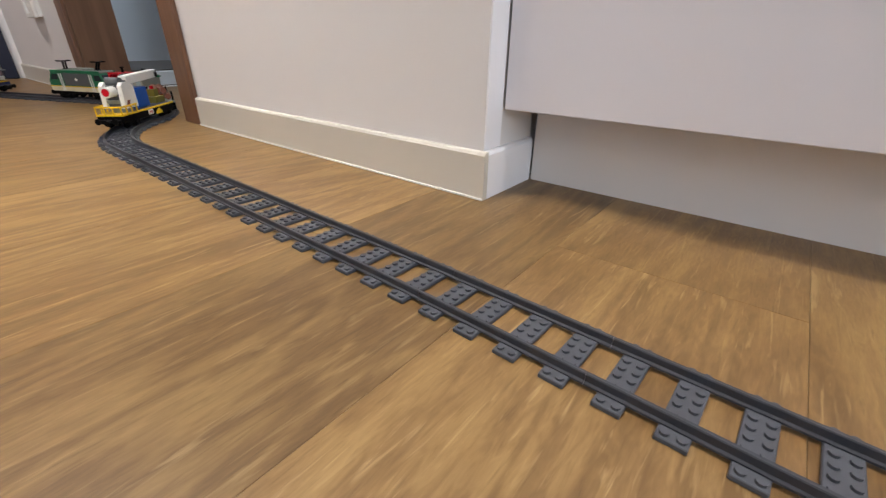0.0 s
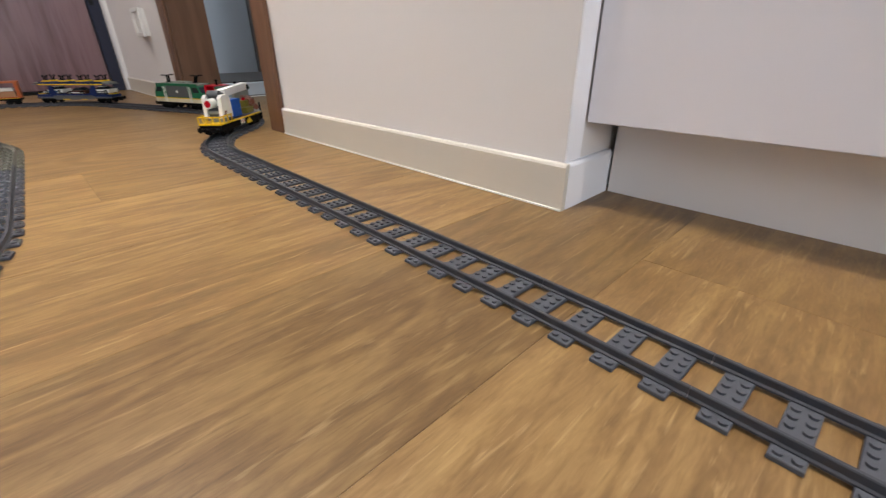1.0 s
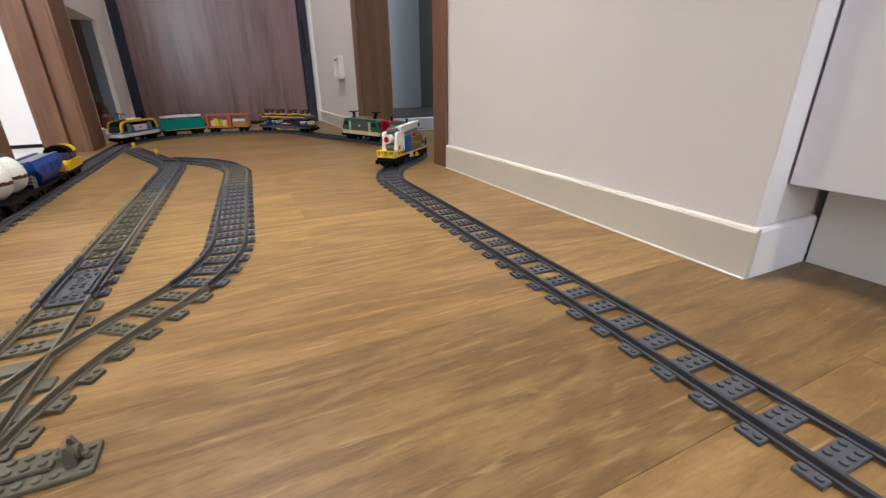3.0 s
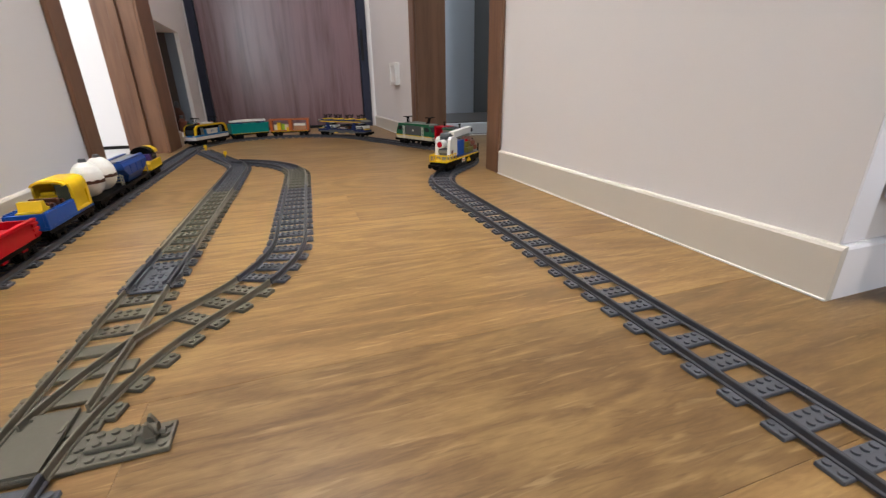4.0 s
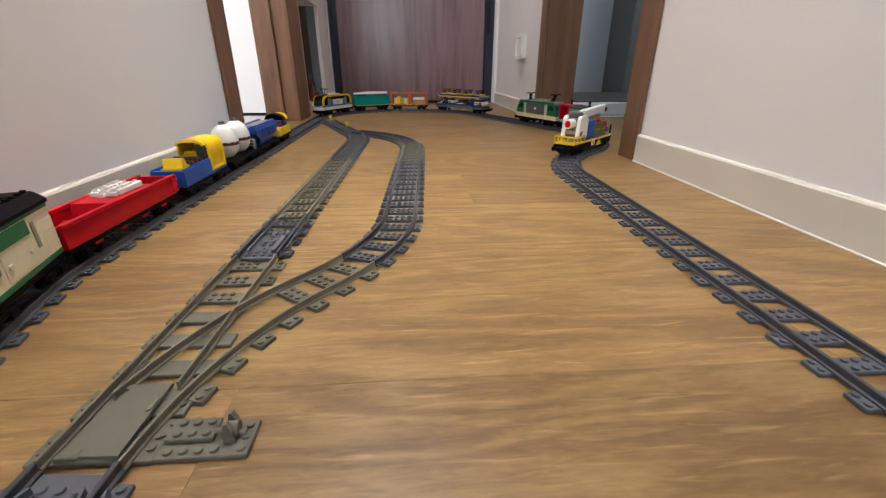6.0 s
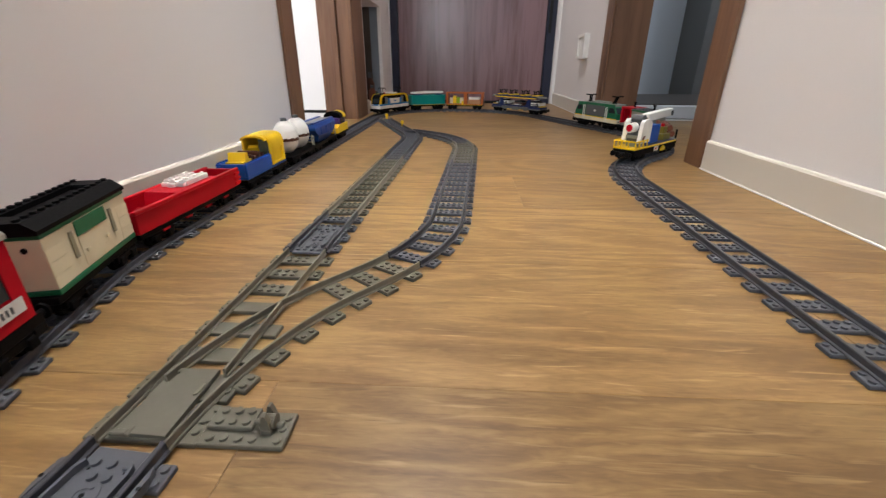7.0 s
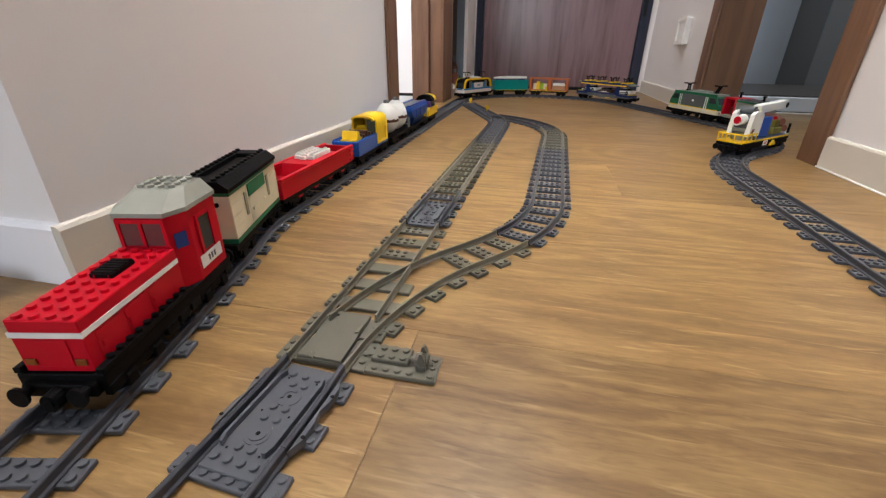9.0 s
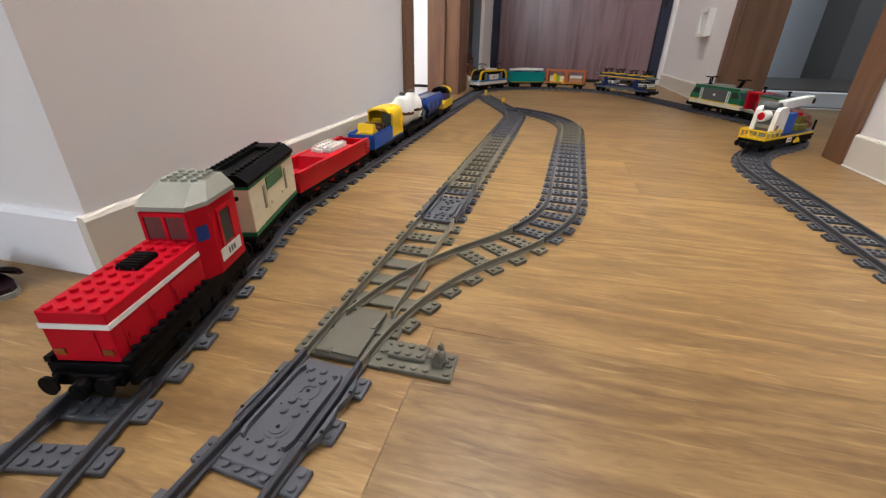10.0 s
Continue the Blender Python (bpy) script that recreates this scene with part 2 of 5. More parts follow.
METAL.node_tree.nodes["Principled BSDF"].inputs["Metallic"].default_value = 0.8


# ---- mesh helpers ----
def box(bm, x0, x1, y0, y1, z0, z1, bevel=0.0):
    vs = [bm.verts.new((x, y, z)) for z in (z0, z1) for y in (y0, y1) for x in (x0, x1)]
    fs = [bm.faces.new([vs[i] for i in q]) for q in ((0, 2, 3, 1), (4, 5, 7, 6), (0, 1, 5, 4), (2, 6, 7, 3), (0, 4, 6, 2), (1, 3, 7, 5))]
    if bevel:
        es = list({e for f in fs for e in f.edges})
        bmesh.ops.bevel(bm, geom=es, offset=bevel, segments=1, affect="EDGES", profile=0.5)
    return bm


def prism(bm, outline, lo, hi, axis="y"):
    """A flat outline pushed out between lo and hi along an axis; outline as pairs in the two other axes, in order."""
    def place(p, q, h):
        return {"x": (h, p, q), "y": (p, h, q), "z": (p, q, h)}[axis]
    a = [bm.verts.new(place(p, q, lo)) for p, q in outline]
    b = [bm.verts.new(place(p, q, hi)) for p, q in outline]
    bm.faces.new(a)
    bm.faces.new(b[::-1])
    for i in range(len(a)):
        j = (i + 1) % len(a)
        bm.faces.new((a[i], b[i], b[j], a[j]))
    return bm


def tube(bm, p, q, r, r2=None, sides=10):
    """A cylinder or cone from p to q."""
    p, q = Vector(p), Vector(q)
    turn = (q - p).to_track_quat("Z", "Y").to_matrix()
    r2 = r if r2 is None else r2
    ring = lambda c, k: [bm.verts.new(c + turn @ Vector((k * math.cos(6.28318 * i / sides), k * math.sin(6.28318 * i / sides), 0))) for i in range(sides)]
    a, b = ring(p, r), ring(q, r2)
    bm.faces.new(a[::-1])
    bm.faces.new(b)
    for i in range(sides):
        j = (i + 1) % sides
        bm.faces.new((a[i], a[j], b[j], b[i]))
    return bm


def studs(bm, x0, y0, nx, ny, z, pitch=0.008, sides=10):
    """A grid of round studs on a top face; x0, y0 is the first stud's centre."""
    for i in range(nx):
        for j in range(ny):
            c = (x0 + i * pitch, y0 + j * pitch)
            tube(bm, (*c, z - 0.0002), (*c, z + 0.0017), 0.0024, sides=sides)
    return bm


def part(name, bm, material, parent=None, label=""):
    me = bpy.data.meshes.new(name)
    bmesh.ops.recalc_face_normals(bm, faces=bm.faces)
    bm.to_mesh(me)
    bm.free()
    me.materials.append(material)
    ob = new(name, me)
    ob.parent = parent
    if label:
        ob["label"] = label
    return ob


def thing(name, label, category, m=None, group="", kind=""):
    ob = new(name)
    ob.empty_display_size = 0.02
    if m is not None:
        ob.matrix_basis = m
    return tagged(ob, label, category, group, kind)


def B():
    return bmesh.new()

# ---- the place: a corridor with skirting, an entry door, two side doorways ----
XL, XR = -0.433, 0.498          # faces of the corridor walls
YD = 2.585                      # entry door plane
H = 2.45                        # ceiling height
BH, BT = 0.058, 0.008           # skirting height and thickness


def structure(name, bm, material, label, category="wall", parent=None):
    return tagged(part(name, bm, material, parent), label, category, "", "structure")


# walls, right side
bm = B()
box(bm, XR, 0.613, 0.168, 0.91, 0, H)
box(bm, XR, 0.613, 0.91, 1.715, 2.06, H)
box(bm, XR, 0.613, 1.715, YD + 0.12, 0, H)
structure("wall_east", bm, WALL, "warm off-white papered corridor wall with doorway")
bm = B()
box(bm, 0.613, 1.2, 0.172, 0.29, 0, H)
box(bm, 1.15, 1.27, -4.20, 0.172, 0, H)
structure("wall_behind_cabinet", bm, WALL_WHITE, "plain white wall behind the cabinet")
# walls, left side
bm = B()
box(bm, -0.548, XL, 0.228, 1.09, 0, H)
box(bm, -0.548, XL, 1.09, 1.785, 2.06, H)
box(bm, -0.548, XL, 1.785, 1.95, 0, H)
box(bm, -0.548, XL, 1.95, 2.35, 0.46, H)
box(bm, -0.548, XL, 1.95, 2.35, 0, 0.03)
box(bm, -0.548, XL, 2.35, YD + 0.12, 0, H)
structure("wall_west", bm, WALL, "warm off-white papered corridor wall with doorway and niche")
bm = B()
box(bm, -2.2, -0.548, 0.228, 0.33, 0, H)
structure("wall_return", bm, STRIP_LIT_WHITE, "off-white wall turning the corner into the living room, whitened for daylight")
# wall round the entry door
bm = B()
box(bm, XL, -0.422, YD, YD + 0.12, 0, H)
box(bm, 0.470, XR, YD, YD + 0.12, 0, H)
box(bm, -0.422, 0.470, YD, YD + 0.12, 2.12, H)
structure("wall_north", bm, WALL, "off-white wall round the entry door")
# living room behind the camera, with one window
bm = B()
box(bm, -2.32, -2.2, -4.20, 0.33, 0, H)
structure("wall_living_west", bm, WALL_WHITE, "plain white living room wall")
bm = B()
box(bm, -2.32, -1.90, -4.32, -4.20, 0, H)
box(bm, -0.40, 1.27, -4.32, -4.20, 0, H)
box(bm, -1.90, -0.40, -4.32, -4.20, 0, 0.40)
box(bm, -1.90, -0.40, -4.32, -4.20, 2.20, H)
structure("wall_south", bm, WALL_WHITE, "plain white living room wall with a window")
win = thing("window_1", "tall white-framed living room balcony window", "window", kind="structure")
bm = B()
for x in (-1.90, -1.17, -0.44):
    box(bm, x, x + 0.04, -4.30, -4.25, 0.40, 2.20)
for z in (0.40, 2.14):
    box(bm, -1.90, -0.40, -4.30, -4.25, z, z + 0.06)
part("window_frame", bm, WALL_WHITE, win)
# rooms behind the doorways
bm = B()
box(bm, -2.0, -0.548, 2.75, 2.85, 0, H)
box(bm, -2.1, -2.0, 0.33, 2.85, 0, H)
structure("wall_left_room", bm, WALL_WHITE, "white wall of the room beyond the doorway")
bm = B()
box(bm, 0.613, 1.22, 2.78, 2.88, 0, H)
box(bm, 2.1, 2.2, 0.29, 2.88, 0, H)
box(bm, 1.2, 2.2, 0.19, 0.29, 0, H)
structure("wall_bathroom", bm, TILE, "dim blue-grey tiled bathroom wall")
# coloured much darker than the other bathroom walls
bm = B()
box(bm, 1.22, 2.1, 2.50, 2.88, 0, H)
structure("wall_bathroom_pillar", bm, PILLAR, "dark brownish grey boxed-out bathroom wall")
bm = B()
box(bm, 0.616, 2.1, 1.80, 2.50, 0.0055, 0.055, 0.003)
tagged(part("bathroom_step", bm, STEP_WHITE), "low white raised sill inside the doorway", "step", "", "structure")
bm = B()
box(bm, 0.616, 2.1, 1.815, 2.50, 0.0555, 0.060)
tagged(part("bathroom_tile_floor", bm, DARK_TILE_NICHE), "dark grey raised tiled floor inside the doorway", "floor", "", "structure")
# solid black strip draws the shaded gap under the sill
bm = B()
box(bm, 0.616, 2.1, 1.803, 2.50, 0.0003, 0.0054)
tagged(part("step_shadow_gap", bm, GASKET), "black strip for the shadow gap under the raised sill", "trim", "", "structure")
bm = B()
box(bm, 0.616, 2.1, 1.780, 1.7925, 0.0003, 0.0042, 0.001)
tagged(part("threshold_strip", bm, CAULK), "white threshold strip before the sill", "trim", "", "structure")
bm = B()
box(bm, -2.0, -0.5535, 0.335, 2.745, 0.0006, 0.0045)
tagged(part("left_room_floor", bm, PALE_TILE), "pale tiled floor of the room beyond the doorway", "floor", "", "structure")
# ceiling
bm = B()
box(bm, -2.3, 2.2, -4.32, 2.9, H, H + 0.1)
structure("ceiling", bm, CEILING, "plain white ceiling", "ceiling")
# housings out of view; the second and third belong to added fill lamps
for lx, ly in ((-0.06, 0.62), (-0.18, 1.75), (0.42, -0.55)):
    lamp = thing("unseen_ceiling_lamp", "flat white square ceiling lamp housing, added out of view", "lamp", pose(lx, ly, 0), "ceiling lamps")
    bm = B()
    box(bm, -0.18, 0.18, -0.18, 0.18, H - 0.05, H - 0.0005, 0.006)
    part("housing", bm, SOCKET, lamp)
bm = B()
box(bm, -2.2, 1.15, -4.20, 2.9, -0.06, -0.0023)
box(bm, 1.15, 2.2, 0.2, 2.9, -0.06, -0.0023)
FLOOR = structure("floor", bm, SUBFLOOR, "light brown oak plank floor with thin dark joints", "floor")


# skirting boards with a rounded top edge
def skirting(name, x0, y0, x1, y1, side, lit_paint=None):
    """From one end to the other; side: the unit step from the wall into the room."""
    n = Vector((*side, 0))
    a, b = Vector((x0, y0, 0)), Vector((x1, y1, 0))
    bm = B()
    prof = ((0, 0), (BT, 0), (BT, BH - 0.004), (BT - 0.002, BH - 0.001), (BT - 0.004, BH), (0, BH))
    ra = [bm.verts.new(a + n * p + Vector((0, 0, q))) for p, q in prof]
    rb = [bm.verts.new(b + n * p + Vector((0, 0, q))) for p, q in prof]
    bm.faces.new(ra)
    bm.faces.new(rb[::-1])
    for i in range(6):
        j = (i + 1) % 6
        bm.faces.new((ra[i], rb[i], rb[j], ra[j]))
    # the white variant puts daylight on the end skirtings into their colour
    label = "cream skirting board coloured white for the daylight on it" if lit_paint else "cream painted skirting board"
    return tagged(part(name, bm, lit_paint or BASEBOARD), label, "skirting", "", "structure")


bm = B()
box(bm, XR + 0.0005, 0.5320, 0.1660, 0.1678, BH + 0.001, H)
structure("trim_wall_end", bm, STRIP_LIT_WHITE, "smooth white panel on the end of the wall", "trim")

skirting("baseboard_east", XR, 0.160, XR, 0.905, (-1, 0))
skirting("baseboard_east_far", XR, 1.722, XR, YD - 0.0005, (-1, 0))
skirting("baseboard_corner", XR + 0.0005, 0.168, 0.6075, 0.168, (0, -1), STRIP_LIT_WHITE)
skirting("baseboard_west", XL, 0.220, XL, 1.079, (1, 0))
skirting("baseboard_west_niche", XL, 1.899, XL, 1.955, (1, 0))
skirting("baseboard_west_far", XL, 2.35, XL, YD - 0.0005, (1, 0))
skirting("baseboard_return", XL - 0.0005, 0.228, -2.2, 0.228, (0, -1), STRIP_LIT_WHITE)

# thin white caulk lines where skirting meets floor
for nm, x0, y0, x1, y1 in (("caulk_east", 0.4875, 0.160, 0.4895, 0.905), ("caulk_east_far", 0.4875, 1.722, 0.4895, 2.56), ("caulk_west", -0.4245, 0.220, -0.4225, 1.079)):
    bm = B()
    box(bm, x0, x1, y0, y1, 0.0, 0.0028, 0.0006)
    structure(nm, bm, CAULK, "thin white caulk line along the skirting", "trim")

# wooden doorway frames: casing boards on the wall face and a lining through it
def doorway(name, face, inward, y0, y1, label, stops=True, far=0.07):
    """face: x of the wall's face; inward: +1 or -1, the way through the wall; y0, y1: outer edges of the casing."""
    root = thing(name, label, "door frame", kind="structure")
    w, proud, depth = 0.07, 0.010, 0.118
    f, g = face - inward * proud, face + inward * depth
    lo, hi = min(f, face - inward * 0.0005), max(f, face - inward * 0.0005)
    for ya, yb in ((y0, y0 + w), (y1 - w, y1 - w + far)):
        bm = B()
        box(bm, lo, hi, ya, yb, 0, 2.12, 0.002)
        part("casing_board", bm, CASING_WOOD, root)
    bm = B()
    box(bm, lo, hi, y0 + w, y1 - w, 2.05, 2.12, 0.002)
    part("head_casing", bm, CASING_WOOD, root)
    lo, hi = sorted((face - inward * 0.0003, g))
    for ya in (y0 + w - 0.018, y1 - w + 0.0005):
        bm = B()
        box(bm, lo, hi, ya, ya + 0.0175, 0, 2.05)
        part("lining", bm, CASING_WOOD, root)
    mid = (face + g) / 2
    for ya, yb in ((y0 + w, y0 + w + 0.012), (y1 - w - 0.012, y1 - w)) if stops else ():
        bm = B()
        box(bm, mid - 0.012, mid + 0.012, ya, yb, 0, 2.05, 0.001)
        part("stop_strip", bm, CASING_WOOD, root)
    return root


doorway("door_1", XR, 1, 0.905, 1.722, "walnut brown wooden doorway frame to the bathroom", False)
doorway("door_2", XL, -1, 1.080, 1.796, "walnut brown wooden doorway frame in the corridor wall", far=0.172)

# entry door
door = thing("door_3", "closed purplish brown wood-grain entry door in a dark navy frame", "door", kind="structure")
bm = B()
box(bm, -0.380, 0.420, YD - 0.002, YD + 0.05, 0.014, 2.06, 0.002)
part("door_leaf", bm, DOOR_WOOD, door)
for x0, x1 in ((-0.4215, -0.383), (0.423, 0.4695)):
    bm = B()
    box(bm, x0, x1, YD - 0.018, YD + 0.06, 0, 2.1195, 0.003)
    part("frame_post", bm, NAVY, door)
bm = B()
box(bm, -0.383, 0.423, YD - 0.018, YD + 0.06, 2.065, 2.1195, 0.003)
part("frame_head", bm, NAVY, door)
bm = B()
box(bm, -0.383, 0.423, YD - 0.012, YD + 0.05, 0, 0.012, 0.001)
part("door_seal", bm, GASKET, door, "black rubber seal under the door")
bm = B()
box(bm, 0.430, 0.446, YD - 0.0205, YD - 0.018, 0.36, 0.52)
part("strike_plate", bm, GASKET, door)

# white hanging cabinet with a recessed plinth
cab = thing("tall_cabinet", "tall plain white lacquered cabinet raised above a recessed plinth", "cabinet", pose(0.533, 0.1645, 0))
bm = B()
box(bm, 0.019, 0.60, -2.2, 0, 0.104, 2.3)
part("body", bm, CABINET, cab)
for k in range(3):
    bm = B()
    box(bm, 0, 0.018, -0.73 * (k + 1) + 0.003, -0.73 * k - 0.0005, 0.102, 2.3, 0.001)
    part("door", bm, CABINET, cab)
bm = B()
box(bm, 0.0758, 0.096, -2.2, -0.0065, 0.0, 0.1035)
part("plinth", bm, WALL, cab, "off-white recessed plinth board")

# white cabinet in the room beyond the left doorway
wc = thing("white_cabinet", "white cupboard with a black toe strip", "cabinet", pose(-0.57, 1.90, 0.0046))
bm = B()
box(bm, -0.9, 0, 0, 0.45, 0.012, 2.0, 0.001)
part("body", bm, WALL_WHITE, wc)
bm = B()
box(bm, -0.9, 0, 0.001, 0.45, 0.0, 0.0118)
part("toe_strip", bm, GASKET, wc)

# niche low in the left wall with things stored in it
niche = thing("wall_niche", "low wall niche with reveal coloured dark inside to white outside, dark bluish back", "niche", kind="structure")
bm = B()
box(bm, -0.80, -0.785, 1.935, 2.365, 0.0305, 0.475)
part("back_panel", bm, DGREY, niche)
for y0, y1, mat in ((1.935, 1.9495, TILE), (2.3505, 2.365, DARK_TILE_NICHE)):
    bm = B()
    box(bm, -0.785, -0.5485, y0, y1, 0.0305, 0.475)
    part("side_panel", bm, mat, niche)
# reveal strips imitate by colour how the niche goes dark inside
for x0, x1, mat in ((-0.5483, -0.4885, DARK_TILE_NICHE), (-0.4880, -0.4500, NICHE_BLUE), (-0.4495, -0.4335, WALL_WHITE)):
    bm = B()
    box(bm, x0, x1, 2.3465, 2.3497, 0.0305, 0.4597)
    part("toned_reveal", bm, mat, niche)
bm = B()
box(bm, -0.785, -0.5485, 1.9495, 2.3505, 0.4605, 0.475)
part("top_panel", bm, WALL_WHITE, niche)
bm = B()
box(bm, -0.785, -0.5485, 1.9495, 2.3505, 0.0, 0.0305)
part("bottom_panel", bm, WALL_WHITE, niche)


def bottle(x, y, h, r, material, label):
    root = thing("bottle", label, "bottle", pose(x, y, 0.0305))
    bm = B()
    tube(bm, (0, 0, 0), (0, 0, h * 0.62), r, sides=16)
    tube(bm, (0, 0, h * 0.62), (0, 0, h * 0.8), r, r * 0.4, 16)
    part("body", bm, material, root)
    bm = B()
    tube(bm, (0, 0, h * 0.8), (0, 0, h), r * 0.42, sides=12)
    part("cap", bm, DGREY, root)


bottle(-0.496, 2.315, 0.135, 0.022, BROWN, "small brown bottle standing in the niche")
bottle(-0.482, 2.285, 0.075, 0.018, LOG, "squat reddish jar standing in the niche")
bottle(-0.468, 2.320, 0.045, 0.016, GREEN, "low green jar standing in the niche")

# wall switch plate low on the right wall
sw = thing("wall_switch", "thick white surface-mounted wall switch with recessed keys", "switch", pose(XR, 2.0, 0.272))
bm = B()
box(bm, -0.0140, -0.0003, -0.056, 0.056, -0.046, 0.046, 0.0020)
plate = part("plate", bm, SOCKET, sw)
for y0, y1, z0, z1 in ((-0.058, 0.058, -0.048, -0.034), (-0.058, 0.058, 0.034, 0.048), (-0.058, -0.040, -0.0338, 0.0338), (0.040, 0.058, -0.0338, 0.0338)):
    bm = B()
    box(bm, -0.0230, -0.0142, y0, y1, z0, z1, 0.0012)
    part("rim", bm, SOCKET, plate)
for y0 in (-0.0385, 0.0015):
    bm = B()
    prism(bm, [(-0.0142, -0.030), (-0.0165, -0.030), (-0.0200, 0.030), (-0.0142, 0.030)], y0, y0 + 0.037, "y")
    part("rocker", bm, SOCKET, plate)

# dark shoe by the left corner
shoe = thing("shoe", "dark aubergine sandal with a pale sole lying by the wall corner", "shoe", pose(-0.540, 0.168, 0, 0, 0, 6))
bm = B()
outline = [(0.068 * math.cos(a * 0.2618) + 0.006 * math.cos(a * 0.5236), 0.026 * math.sin(a * 0.2618)) for a in range(24)]
prism(bm, outline, 0, 0.0045, "z")
part("sole", bm, GREY, shoe, "pale rubber sole")
bm = B()
prism(bm, [(x * 0.97, y * 0.95) for x, y in outline], 0.0046, 0.0085, "z")
part("insole", bm, AUBERGINE, shoe)
for x0, w, h in ((0.040, 0.026, 0.0150), (0.008, 0.018, 0.0190)):
    bm = B()
    arch = [(0.0262 * math.cos(a * 0.3142), 0.0065 + h * math.sin(a * 0.3142)) for a in range(11)]
    inner = [(0.0226 * math.cos(a * 0.3142), 0.0065 + (h - 0.0035) * math.sin(a * 0.3142)) for a in range(10, -1, -1)]
    for i in range(10):
        prism(bm, [arch[i], arch[i + 1], inner[9 - i], inner[10 - i]], x0 - w / 2, x0 + w / 2, "x")
    part("strap", bm, AUBERGINE, shoe)

# ---- toy railway track ----
R = 0.32          # radius of the curved sections
PITCH = 0.032     # from sleeper to sleeper


class Line:
    """A track's centre line laid out of straights ("S", metres) and curves ("C", degrees, positive to the left)."""

    def __init__(self, x, y, heading, pieces):
        self.legs, self.length = [], 0.0
        for kind, v in pieces:
            a = radians(heading)
            if kind == "S":
                self.legs.append((self.length, v, x, y, a, 0.0))
                x, y, self.length = x + v * math.cos(a), y + v * math.sin(a), self.length + v
            else:
                k = 1 if v > 0 else -1
                cx, cy = x - k * R * math.sin(a), y + k * R * math.cos(a)
                n = R * abs(radians(v))
                self.legs.append((self.length, n, x, y, a, k))
                heading += v
                a = radians(heading)
                x, y, self.length = cx + k * R * math.sin(a), cy - k * R * math.cos(a), self.length + n
        self.end = (x, y, heading)

    def at(self, s):
        """Place and heading (radians) s metres along."""
        for s0, n, x, y, a, k in self.legs:
            if s <= s0 + n + 1e-9:
                break
        d = s - s0
        if k == 0:
            return x + d * math.cos(a), y + d * math.sin(a), a
        b = a + k * d / R
        return x - k * R * math.sin(a) + k * R * math.sin(b), y + k * R * math.cos(a) - k * R * math.cos(b), b

    def place(self, s, z=0.0):
        x, y, a = self.at(s)
        return pose(x, y, z, 0, 0, math.degrees(a))


MAIN = Line(0.2790, -0.45, 88.0, [("S", 0.54), ("C", 1.2), ("S", 0.6733), ("C", -45), ("S", 0.032), ("C", 46), ("C", 22.5), ("S", 0.553), ("C", 44), ("S", 0.035), ("C", 113.5), ("S", 1.345), ("C", 14.8), ("S", 0.154), ("C", -3.2), ("S", 0.732)])
SIDING = Line(-0.2209, -0.4182, 85.2, [("S", 0.5455), ("C", 3.5), ("S", 1.055), ("C", 22.5), ("S", 0.34), ("C", -22.5)])
LOOP = Line(-0.1731, 0.1537, 88.7, [("C", -37), ("S", 0.027), ("C", 36), ("S", 0.508), ("C", 75)])


def sleeper_mesh(name, material, half=0.032):
    """One sleeper: a bevelled plate two studs wide with studs between and outside the rails."""
    bm = B()
    box(bm, -0.0078, 0.0078, -half, half, 0, 0.0034, 0.0005)
    studs(bm, -0.004, -0.012, 2, 4, 0.0034)
    for y in (-half + 0.004, half - 0.004):
        studs(bm, -0.004, y, 2, 1, 0.0034)
    me = bpy.data.meshes.new(name)
    bmesh.ops.recalc_face_normals(bm, faces=bm.faces)
    bm.to_mesh(me)
    bm.free()
    me.materials.append(material)
    return me


SLEEPER = sleeper_mesh("sleeper", TRACK_GREY)
OLD_SLEEPER = sleeper_mesh("sleeper", OLD_GREY)
RAIL_PROFILE = ((-0.0028, 0.0030), (-0.0028, 0.0044), (-0.0016, 0.0054), (-0.0016, 0.0098), (-0.0010, 0.0104), (0.0010, 0.0104), (0.0016, 0.0098), (0.0016, 0.0054), (0.0028, 0.0044), (0.0028, 0.0030))


def rail(line, s0, s1, side, root, material, z=0.0, slim=1.0):
    """One rail swept along the line, seen from the section's own origin."""
    bm = B()
    n = max(2, int((s1 - s0) / 0.011) + 1)
    inv = root.matrix_basis.inverted()
    rings = []
    for i in range(n):
        x, y, a = line.at(s0 + (s1 - s0) * i / (n - 1))
        lat = Vector((-math.sin(a), math.cos(a), 0))
        rings.append([bm.verts.new(inv @ (Vector((x, y, h + z)) + lat * (side * 0.0205 + w * slim))) for w, h in RAIL_PROFILE])
    for p, q in zip(rings, rings[1:]):
        for i in range(len(p)):
            j = (i + 1) % len(p)
            bm.faces.new((p[i], p[j], q[j], q[i]))
    bm.faces.new(rings[0])
    bm.faces.new(rings[-1][::-1])
    return part("rail", bm, OLD_RAIL if material is OLD_GREY else RAIL_SHADE_GREY, root)


